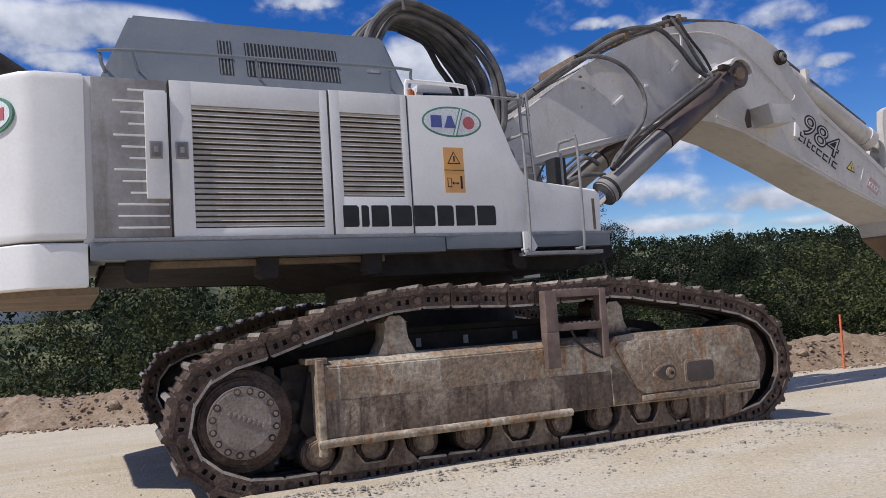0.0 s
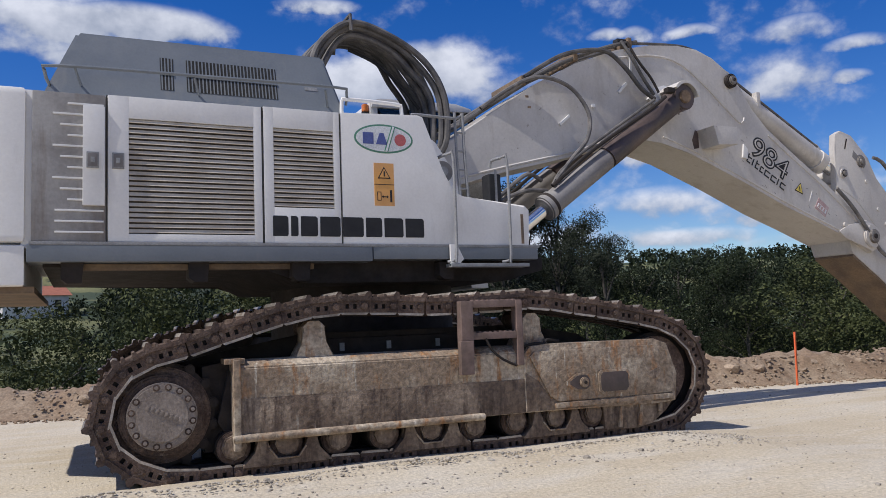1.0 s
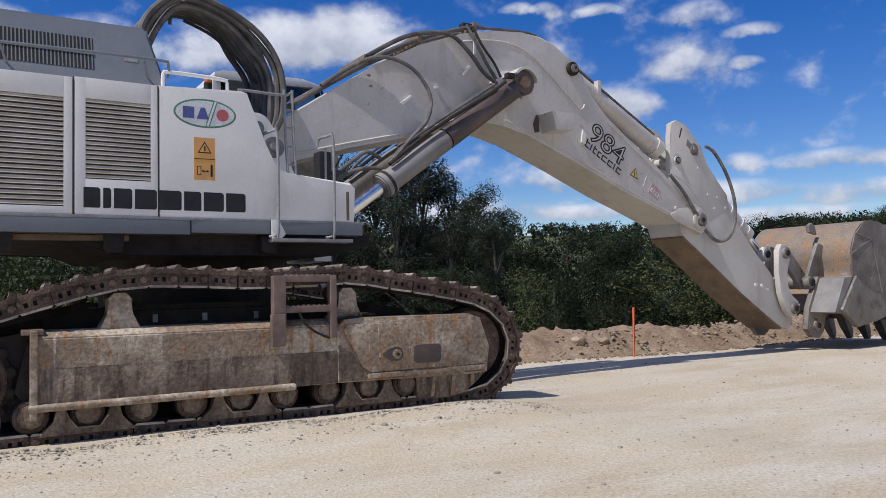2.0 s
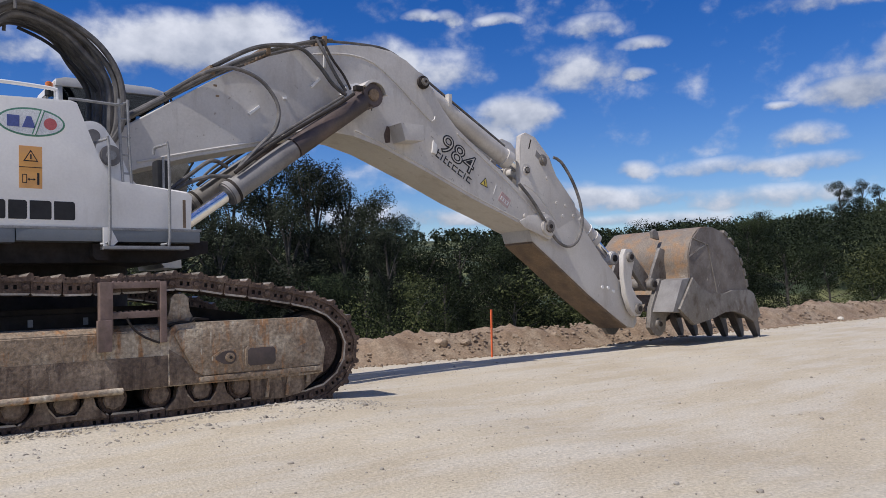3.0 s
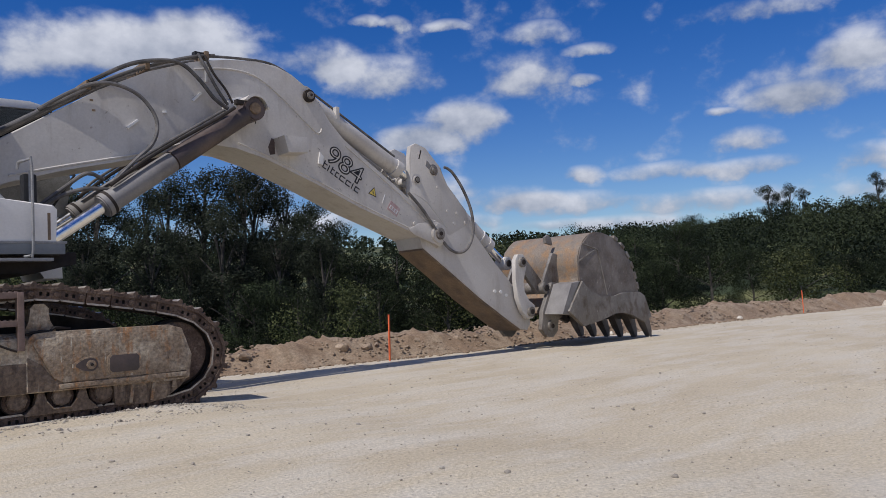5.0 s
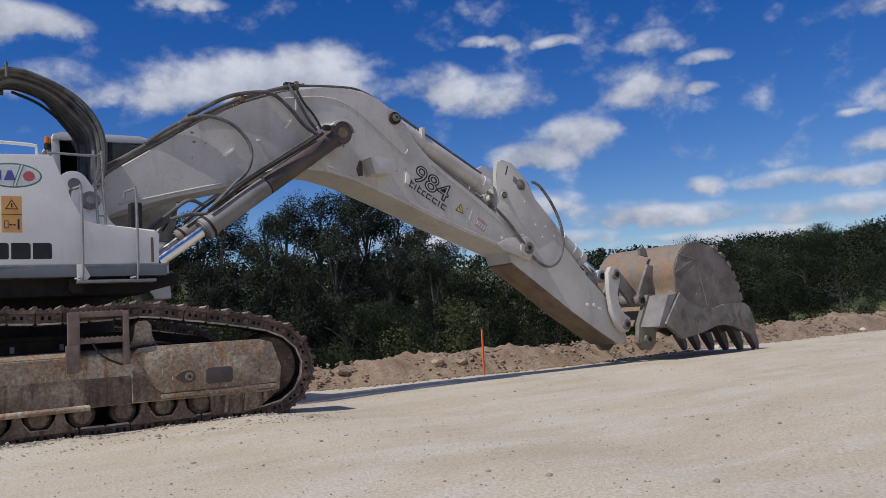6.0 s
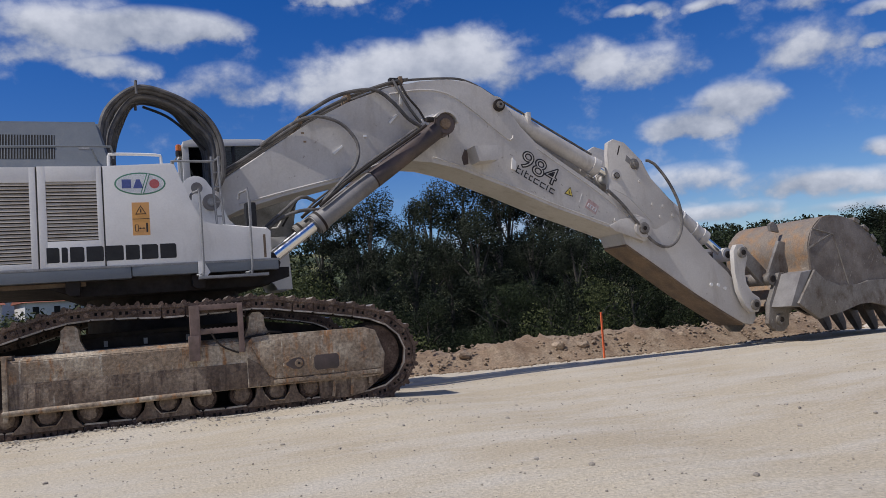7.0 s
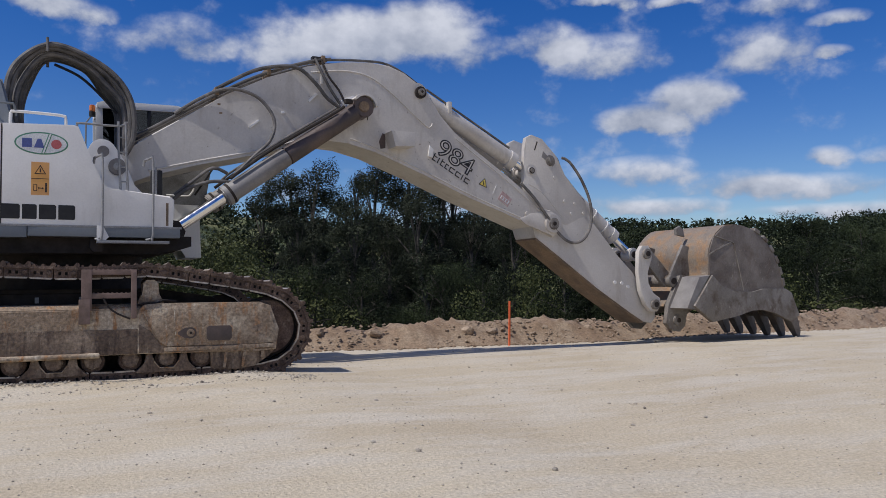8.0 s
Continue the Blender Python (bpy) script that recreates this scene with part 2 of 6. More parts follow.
RAIL = material("grey_rail_paint", (0.30, 0.30, 0.295), (0.21, 0.205, 0.20), 8, (0.4, 0.7), 0.5, bump=0.05)
STEP = material("faded_red_step", (0.22, 0.15, 0.125), (0.13, 0.09, 0.07), 5, (0.4, 0.65), 0.75, bump=0.3, grain=40)
SIGN = material("orange_sign", (0.72, 0.36, 0.09), (0.66, 0.34, 0.12), 5, (0.4, 0.7), 0.45, bump=0.0, grain_mix=0.03)
YELLOW = material("yellow_sign", (0.72, 0.55, 0.10), None, rough=0.45, bump=0.0)
GREEN = material("green_decal", (0.10, 0.26, 0.17), None, rough=0.45, bump=0.0)
BLUE = material("blue_decal", (0.085, 0.11, 0.31), None, rough=0.45, bump=0.0)
FADED = material("faded_red_decal", (0.46, 0.30, 0.28), (0.52, 0.40, 0.37), 12, (0.4, 0.6), rough=0.6, bump=0.0)
RED = material("red_decal", (0.50, 0.12, 0.12), None, rough=0.45, bump=0.0)
PALE = material("white_decal", (0.74, 0.75, 0.74), None, rough=0.45, bump=0.0)
STAKE = material("fluorescent_orange_paint", (0.85, 0.16, 0.045), (0.75, 0.13, 0.04), 20, (0.4, 0.7), 0.6, bump=0.1)
LIGHT_STONE = material("pale_stone", (0.50, 0.45, 0.37), (0.40, 0.345, 0.27), 8, (0.4, 0.65), 0.9, bump=0.5, grain=40, thing=0.2, island=0.25)
SOIL = material("dry_soil", (0.255, 0.175, 0.11), (0.33, 0.25, 0.17), 1.3, (0.42, 0.62), 0.95, bump=0.9, grain=22, grain_mix=0.22, bump_scale=9,
                stain=(0.17, 0.11, 0.066), stain_scale=(1.2, 1.2, 1.2), stain_cover=(0.5, 0.7))
GRAVEL = material("gravel", (0.565, 0.482, 0.345), (0.49, 0.405, 0.278), 0.35, (0.4, 0.62), 0.95, bump=0.8, grain=34, grain_mix=0.17, bump_scale=38,
                  stain=(0.58, 0.515, 0.405), stain_scale=(0.25, 0.8, 1), stain_cover=(0.44, 0.64), dust=(0.45, 0.37, 0.26), dust_scale=(2.2, 4.2, 1), dust_cover=(0.58, 0.78))
BARK = material("bark", (0.045, 0.037, 0.029), (0.085, 0.074, 0.060), 3, (0.4, 0.6), 0.9, bump=0.6, grain=30)
# clump-sized dark and pale patches put lit lobes and shaded gaps into leaf colour
LEAF = material("eucalypt_leaf", (0.018, 0.023, 0.014), (0.058, 0.066, 0.040), 0.55, (0.44, 0.60), 0.75, bump=0.0, grain=6, island=0.28, thing=0.25, translucent=0.18)
LEAF_B = material("broad_leaf", (0.013, 0.019, 0.009), (0.044, 0.057, 0.024), 0.45, (0.44, 0.60), 0.75, bump=0.0, grain=6, island=0.28, thing=0.3, translucent=0.18)
LEAF_C = material("bright_bush_leaf", (0.040, 0.050, 0.020), (0.100, 0.108, 0.040), 0.7, (0.42, 0.60), 0.75, bump=0.0, grain=6, island=0.28, thing=0.25, translucent=0.2)
WOODS = material("far_wood_leaf", (0.013, 0.020, 0.010), (0.050, 0.063, 0.029), 0.17, (0.44, 0.60), 0.7, bump=0.0, grain=2, island=0.28, translucent=0.12)
FIELD = material("valley_grass", (0.085, 0.105, 0.035), (0.16, 0.155, 0.06), 0.02, (0.42, 0.58), 0.95, bump=0.3, grain=1.5, grain_mix=0.2, bump_scale=1.0,
                 stain=(0.035, 0.052, 0.02), stain_scale=(0.02, 0.02, 0.02), stain_cover=(0.48, 0.55))
RENDER_WALL = material("house_wall", (0.72, 0.70, 0.66), (0.62, 0.6, 0.56), 0.6, (0.4, 0.7), 0.8, bump=0.1)
TILES = material("roof_tiles", (0.36, 0.13, 0.075), (0.28, 0.10, 0.06), 1.0, (0.4, 0.7), 0.8, bump=0.3)
BEACON = material("orange_beacon_lens", (0.75, 0.22, 0.05), None, rough=0.25, bump=0.0)


def glass():
    mat = bpy.data.materials.new("tinted_glass")
    mat.use_nodes = True
    b = mat.node_tree.nodes["Principled BSDF"]
    b.inputs["Base Color"].default_value = (0.25, 0.3, 0.32, 1)
    b.inputs["Transmission Weight"].default_value, b.inputs["Roughness"].default_value = 1.0, 0.02
    return mat


GLASS = glass()


# ---- mesh helpers ----
def part(name, bm, mat, parent=None, label="", smooth=True, angle=35):
    """Links a bmesh as one mesh object under a thing or a part."""
    me = bpy.data.meshes.new(name)
    bmesh.ops.recalc_face_normals(bm, faces=bm.faces)
    bm.to_mesh(me)
    bm.free()
    for mt in (mat if isinstance(mat, (list, tuple)) else (mat,)):
        me.materials.append(mt)
    if smooth:
        me.polygons.foreach_set("use_smooth", [True] * len(me.polygons))
        me.set_sharp_from_angle(angle=radians(angle))
    ob = new(name, me)
    if parent:
        ob.parent = parent
    if label:
        ob["label"] = label
    return ob


def empty(name, parent=None, at=(0, 0, 0)):
    ob = new(name)
    ob.location = at
    ob.empty_display_size = 0.2
    if parent:
        ob.parent = parent
    return ob


def box(bm, x0, x1, y0, y1, z0, z1, bevel=0.0, m=None):
    r = bmesh.ops.create_cube(bm, size=1)
    vs = r["verts"]
    for v in vs:
        v.co = Vector(((x0 + x1) / 2 + v.co.x * (x1 - x0), (y0 + y1) / 2 + v.co.y * (y1 - y0), (z0 + z1) / 2 + v.co.z * (z1 - z0)))
    if m is not None:
        bmesh.ops.transform(bm, matrix=m, verts=vs)
    if bevel:
        es = list({e for v in vs for e in v.link_edges})
        bmesh.ops.bevel(bm, geom=es, offset=bevel, segments=2, affect="EDGES", profile=0.7)
    return bm


def boxed(*a, **k):
    return box(bmesh.new(), *a, **k)


def prism(profile, y0, y1, bevel=0.0, bm=None, plane="xz", segments=2):
    """A closed outline in the xz (or xy) plane, drawn out between two depths."""
    bm = bm or bmesh.new()
    put = (lambda a, b, d: (a, d, b)) if plane == "xz" else (lambda a, b, d: (a, b, d))
    lo = [bm.verts.new(put(a, b, y0)) for a, b in profile]
    hi = [bm.verts.new(put(a, b, y1)) for a, b in profile]
    faces = [bm.faces.new(lo), bm.faces.new(hi[::-1])]
    k = len(profile)
    for i in range(k):
        faces.append(bm.faces.new((lo[i], hi[i], hi[(i + 1) % k], lo[(i + 1) % k])))
    if bevel:
        es = list({e for f in faces[:2] for e in f.edges})
        bmesh.ops.bevel(bm, geom=es, offset=bevel, segments=segments, affect="EDGES", profile=0.7)
    return bm


def rod(p, q, r, seg=20, r2=None, bm=None, bevel=0.0):
    """A capped cylinder or cone from p to q."""
    bm = bm or bmesh.new()
    p, q = Vector(p), Vector(q)
    m = Matrix.Translation((p + q) / 2) @ (q - p).to_track_quat("Z", "Y").to_matrix().to_4x4()
    made = bmesh.ops.create_cone(bm, cap_ends=True, segments=seg, radius1=r, radius2=r if r2 is None else r2, depth=(q - p).length, matrix=m)
    if bevel:
        es = list({e for v in made["verts"] for e in v.link_edges if any(len(f.verts) > 4 for f in e.link_faces)})
        bmesh.ops.bevel(bm, geom=es, offset=bevel, segments=2, affect="EDGES")
    return bm


def curve_points(pts, step=0.06, closed=False):
    """Points along a smooth curve through pts."""
    P = [Vector(p) for p in pts]
    n, out = len(P), []
    for i in range(n if closed else n - 1):
        a, b, c, d = (P[(i + k) % n] if closed else P[min(max(i + k, 0), n - 1)] for k in (-1, 0, 1, 2))
        steps = max(2, int((c - b).length / step))
        for s in range(steps):
            t = s / steps
            out.append(0.5 * (2 * b + (c - a) * t + (2 * a - 5 * b + 4 * c - d) * t * t + (3 * b - a - 3 * c + d) * t ** 3))
    if not closed:
        out.append(P[-1])
    return out


def tube(pts, r, seg=8, smooth=True, step=0.07, bm=None, taper=1.0):
    """A pipe or hose along a path."""
    bm = bm or bmesh.new()
    line = curve_points(pts, step) if smooth else [Vector(p) for p in pts]
    rings, side = [], None
    for i, p in enumerate(line):
        way = (line[min(i + 1, len(line) - 1)] - line[max(i - 1, 0)]).normalized()
        if side is None:
            side = way.orthogonal().normalized()
        side = (side - way * side.dot(way)).normalized()
        up = way.cross(side)
        rr = r * (1 + (taper - 1) * i / max(1, len(line) - 1))
        rings.append([bm.verts.new(p + rr * (math.cos(2 * math.pi * k / seg) * side + math.sin(2 * math.pi * k / seg) * up)) for k in range(seg)])
    for a, b in zip(rings, rings[1:]):
        for k in range(seg):
            bm.faces.new((a[k], a[(k + 1) % seg], b[(k + 1) % seg], b[k]))
    bm.faces.new(rings[0][::-1])
    bm.faces.new(rings[-1])
    return bm


def arc(cx, cz, r, a0, a1, n=8):
    return [(cx + r * math.cos(radians(a0 + (a1 - a0) * i / n)), cz + r * math.sin(radians(a0 + (a1 - a0) * i / n))) for i in range(n + 1)]


def smooth01(a, b, x):
    t = np.clip((x - a) / (b - a), 0, 1)
    return t * t * (3 - 2 * t)


def mesh_object(name, verts, faces, mat, parent=None, smooth=False):
    """A large joined mesh from arrays; all faces have the same number of corners."""
    me = bpy.data.meshes.new(name)
    k = faces.shape[1]
    me.vertices.add(len(verts))
    me.vertices.foreach_set("co", np.ascontiguousarray(verts, dtype=np.float32).ravel())
    me.loops.add(faces.size)
    me.loops.foreach_set("vertex_index", np.ascontiguousarray(faces, dtype=np.int32).ravel())
    me.polygons.add(len(faces))
    me.polygons.foreach_set("loop_start", np.arange(0, faces.size, k, dtype=np.int32))
    me.polygons.foreach_set("use_smooth", np.full(len(faces), smooth))
    me.update(calc_edges=True)
    me.validate()
    for mt in (mat if isinstance(mat, (list, tuple)) else (mat,)):
        me.materials.append(mt)
    ob = new(name, me)
    if parent:
        ob.parent = parent
    return ob


# ---- ground, berm and valley ----
rng = np.random.default_rng(7)
EDGE_X = np.array([-400, -60, -30, -5, 6, 9.3, 12.2, 15, 18.8, 26, 32, 60, 400.0])
EDGE_Y = np.array([120, 24, 15, 7.1, 2.9, 2.1, 1.75, 1.8, 1.35, 0.75, -0.6, -6, -70.0])


def edge_y(x):
    return np.interp(x, EDGE_X, EDGE_Y)


def lumps(x, y, size, seed=0.0):
    """Cheap smooth unevenness, about -1 to 1."""
    a, b = x / size, y / size
    return (np.sin(a * 1.3 + seed) * np.cos(b * 1.7 - seed) + 0.6 * np.sin(a * 2.9 + b * 2.1 + seed * 2) + 0.4 * np.cos(b * 4.3 - a * 3.7 + seed)) / 2


def height(x, y):
    b = y - edge_y(x)
    plat = -0.02 - 0.10 * smooth01(2.2, 4.2, x) - 0.035 * np.clip(y + 1, 0, 6) + 0.07 * np.exp(-(((y + 2.80 + 0.035 * x) / 0.2) ** 2)) * smooth01(-4.3, -3.2, x) * (1 - smooth01(2.2, 3.0, x)) * (0.8 + 0.5 * lumps(x, y, 0.5)) + 0.012 * lumps(x, y, 1.1) + 0.02 * lumps(x, y, 4.0, 1.0)
    r = np.hypot(x + 1.5, y + 11.5)
    a = np.degrees(np.arctan2(y + 11.5, x + 1.5))
    down = -6.5 * smooth01(0.9, 15, b)
    right = smooth01(2, 14, a) * (1 - smooth01(34, 44, a)) * (1 - 0.22 * smooth01(19, 31, a)) * 14.0 * smooth01(38, 120, r)
    left = smooth01(78, 90, a) * (1 - smooth01(150, 170, a)) * (14.0 * smooth01(40, 190, r) + 28 * smooth01(200, 500, r))
    far = smooth01(-5, 15, a) * (1 - smooth01(150, 175, a)) * ((46.0 + 16.0 * smooth01(35, 45, a) + 20.0 * smooth01(70, 77, a)) * smooth01(230, 900, r) + 4 * lumps(x, y, 90.0) * smooth01(150, 300, r))
    return plat + down + np.where(b > 0, right + left, 0) + far


def ground():
    n = 340
    u = np.linspace(-1, 1, n)
    warp = np.sign(u) * (np.abs(u) * 18 + (np.exp(np.abs(u) * 6.2) - 1) * 5.2)
    X, Y = np.meshgrid(warp + 4.0, warp - 4.0, indexing="ij")
    Z = height(X, Y)
    v = np.stack([X.ravel(), Y.ravel(), Z.ravel()], 1)
    i = np.arange(n * n).reshape(n, n)
    f = np.stack([i[:-1, :-1].ravel(), i[1:, :-1].ravel(), i[1:, 1:].ravel(), i[:-1, 1:].ravel()], 1)
    ob = mesh_object("ground", v, f, (GRAVEL, FIELD), smooth=True)
    mid = v[f].mean(1)
    ob.data.polygons.foreach_set("material_index", (mid[:, 1] - edge_y(mid[:, 0]) > 1.2).astype(np.int32))
    tagged(ob, "pale beige compacted gravel platform falling to a green valley", "ground", kind="structure")


def berm():
    s = np.concatenate([np.arange(-40, -8, 0.35), np.arange(-8, 34, 0.085), np.arange(34, 80, 0.4)])
    w = np.linspace(0, 1, 22)
    X, W = np.meshgrid(s, w, indexing="ij")
    wide = 1.9
    Y = edge_y(X) + (W - 0.0) * wide
    prof = np.interp(W, [0, 0.12, 0.35, 0.55, 0.8, 1.0], [-0.03, 0.10, 0.44, 0.50, 0.34, -0.45])
    size = 1 + 0.22 * lumps(X, Y * 0, 1.6) + 0.12 * lumps(X, Y * 0, 0.6, 2.0)
    rough = np.zeros_like(X)
    flatX, flatY = X.ravel(), Y.ravel()
    rough = np.array([noise.fractal((a * 2.4, b * 2.4, 0.0), 0.9, 2.1, 5) for a, b in zip(flatX, flatY)]).reshape(X.shape)
    clod = np.array([max(0.0, 0.42 - noise.voronoi((a * 3.4, b * 3.4, 1.0))[0][0]) for a, b in zip(flatX, flatY)]).reshape(X.shape)
    Z = height(X, edge_y(X)) + prof * size + (0.085 * rough + 0.26 * clod) * np.sin(np.pi * np.clip(W + 0.08, 0, 1))
    Y = Y + 0.10 * rough * (W > 0) + 0.12 * lumps(X, X * 0, 0.9, 3.0)
    v = np.stack([X.ravel(), Y.ravel(), Z.ravel()], 1)
    a, b = X.shape
    i = np.arange(a * b).reshape(a, b)
    f = np.stack([i[:-1, :-1].ravel(), i[1:, :-1].ravel(), i[1:, 1:].ravel(), i[:-1, 1:].ravel()], 1)
    tagged(mesh_object("soil_berm", v, f, SOIL, smooth=True), "low brown soil berm with clods and stones along the platform edge", "berm", kind="structure")


def stone_mesh(name, seed, mat):
    bm = bmesh.new()
    bmesh.ops.create_icosphere(bm, subdivisions=2, radius=1)
    for v in bm.verts:
        k = 1 + 0.35 * noise.noise(v.co * 1.4 + Vector((seed * 3.1, seed, 0))) + 0.12 * noise.noise(v.co * 4 + Vector((seed, 0, 0)))
        v.co = Vector((v.co.x * k, v.co.y * 0.75 * k, v.co.z * 0.55 * k))
    me = bpy.data.meshes.new(name)
    bm.to_mesh(me)
    bm.free()
    me.materials.append(mat)
    return me


def scatter(name, spots, sizes, mat, label, category, lift=0.0):
    """Many loose pebbles as one mesh."""
    bm = bmesh.new()
    bmesh.ops.create_icosphere(bm, subdivisions=1, radius=1)
    base = np.array([v.co[:] for v in bm.verts])
    tri = np.array([[v.index for v in f.verts] for f in bm.faces])
    bm.free()
    n = len(spots)
    wob = 1 + rng.uniform(-0.28, 0.28, (n, len(base), 1))
    ang = rng.uniform(0, 6.283, n)
    c, s = np.cos(ang)[:, None], np.sin(ang)[:, None]
    b = base[None] * wob * np.array([1, 0.8, 0.6])
    p = np.stack([b[..., 0] * c - b[..., 1] * s, b[..., 0] * s + b[..., 1] * c, b[..., 2]], -1) * sizes[:, None, None]
    z = height(spots[:, 0], spots[:, 1]) + sizes * 0.25 + lift
    p += np.concatenate([spots, z[:, None]], 1)[:, None]
    f = (tri[None] + (np.arange(n) * len(base))[:, None, None]).reshape(-1, 3)
    tagged(mesh_object(name, p.reshape(-1, 3), f, mat), label, category, kind="stuff")


ground()
berm()


# ---- survey stakes ----
def survey_stake(x, y, lean, h, band):
    st = empty("survey_stake", None, (x, y, float(height(np.array(x), np.array(y))) - 0.02))
    st.rotation_euler = (radians(lean), radians(lean * 0.6), 0.3)
    part("post", boxed(-0.022, 0.022, -0.014, 0.014, 0, h, 0.003), STAKE, st)
    if band:
        part("cap", boxed(-0.027, 0.027, -0.019, 0.019, h - 0.16, h + 0.01, 0.003), BLACK, st, "black tape at the tip")
    tagged(st, "thin fluorescent orange wooden survey stake standing at the berm", "stake", "survey stakes")


survey_stake(9.17, 1.50, 1.0, 1.04, False)
survey_stake(28.0, 0.25, -1.0, 1.05, True)


# ---- excavator ----
excavator = empty("excavator")
tagged(excavator, "huge white crawler excavator parked on gravel, bucket resting on the ground", "excavator")
U = pose(0, 0, 0, 0, 0, -2.0)  # the undercarriage stands turned a little from the house


def below(name, bm, mat, parent=None, label="", **k):
    bmesh.ops.transform(bm, matrix=U, verts=bm.verts)
    return part(name, bm, mat, parent or excavator, label, **k)


# track chain: outer line of the shoes in the plane of the track
CHAIN = [(-3.15, 0.50), (-3.10, 0.78), (-2.95, 1.00), (-2.72, 1.12), (-2.42, 1.20), (-2.16, 1.28), (-1.89, 1.36), (-1.62, 1.44), (-1.30, 1.51), (-0.9, 1.545), (-0.4, 1.525), (0.1, 1.505),
         (0.6, 1.515), (1.12, 1.54), (1.5, 1.49), (2.0, 1.41), (2.55, 1.31), (2.90, 1.21), (3.18, 1.03), (3.34, 0.78), (3.37, 0.50), (3.22, 0.18), (2.85, -0.04), (2.2, -0.085),
         (0.0, -0.085), (-2.2, -0.085), (-2.60, -0.05), (-2.90, 0.09), (-3.08, 0.28)]
SHOE_HALF = 0.33


def shared(name, bm, *mats):
    """Mesh data for pieces that are laid many times."""
    me = bpy.data.meshes.new(name)
    bmesh.ops.recalc_face_normals(bm, faces=bm.faces)
    bm.to_mesh(me)
    bm.free()
    for mt in mats:
        me.materials.append(mt)
    return me


def shoe_mesh():
    """A shoe plate with low grousers and the tall rolled lug at its leading end, drawn across the track."""
    line = [(-0.146, -0.034), (0.135, -0.034), (0.165, -0.012), (0.172, 0.024), (0.158, 0.052), (0.130, 0.056), (0.108, 0.030), (0.098, 0.010), (0.035, 0.008), (0.026, 0.032), (0.004, 0.032),
            (-0.006, 0.006), (-0.068, 0.004), (-0.077, 0.028), (-0.098, 0.028), (-0.108, 0.002), (-0.146, -0.002)]
    bm = prism(line, -SHOE_HALF, SHOE_HALF)
    # lug faces take the paler steel, their highlight put into the colour
    for f in bm.faces:
        if len(f.verts) == 4 and all(v.co.x > 0.10 and v.co.z > 0.0 for v in f.verts):
            f.material_index = 1
    return shared("track_shoe", bm, TRACK, EDGE)


def link_mesh():
    """A side link: two recesses in its outer face and a foot in the paler highlight steel."""
    xs, zs = (-0.142, -0.09, -0.055, -0.012, 0.022, 0.075, 0.142), (-0.172, -0.150, -0.112, -0.068, -0.03)
    bm = bmesh.new()
    outer = [[bm.verts.new((x * (0.86 if k == 0 else 1.0), 0.0, z)) for x in xs] for k, z in enumerate(zs)]
    inner = [[bm.verts.new((v.co.x, 0.05, v.co.z)) for v in row] for row in outer]
    deep = []
    for k in range(len(zs) - 1):
        for i in range(len(xs) - 1):
            f = bm.faces.new((outer[k][i], outer[k][i + 1], outer[k + 1][i + 1], outer[k + 1][i]))
            if k == 0:
                f.material_index = 1
            if k == 2 and i in (1, 3):
                deep.append(f)
            bm.faces.new((inner[k][i], inner[k + 1][i], inner[k + 1][i + 1], inner[k][i + 1]))
    for i in range(len(xs) - 1):
        bm.faces.new((outer[0][i], inner[0][i], inner[0][i + 1], outer[0][i + 1]))
        bm.faces.new((outer[-1][i], outer[-1][i + 1], inner[-1][i + 1], inner[-1][i]))
    for k in range(len(zs) - 1):
        bm.faces.new((outer[k][0], outer[k + 1][0], inner[k + 1][0], inner[k][0]))
        bm.faces.new((outer[k][-1], inner[k][-1], inner[k + 1][-1], outer[k + 1][-1]))
    # recess floors are near black, the shade in them put into the colour
    for f in bmesh.ops.extrude_discrete_faces(bm, faces=deep)["faces"]:
        f.material_index = 2
        for v in f.verts:
            v.co.y += 0.03
    return shared("track_link", bm, TRACK, EDGE, DARK)


SHOE, LINK = shoe_mesh(), link_mesh()
PIN = shared("link_pin", rod((0.098, -0.022, -0.088), (0.098, 0.02, -0.088), 0.036, 10, bevel=0.008), TRACK)
RAIL_LINK = shared("chain_rail", boxed(-0.15, 0.15, -0.035, 0.035, -0.17, -0.03), UNDER)


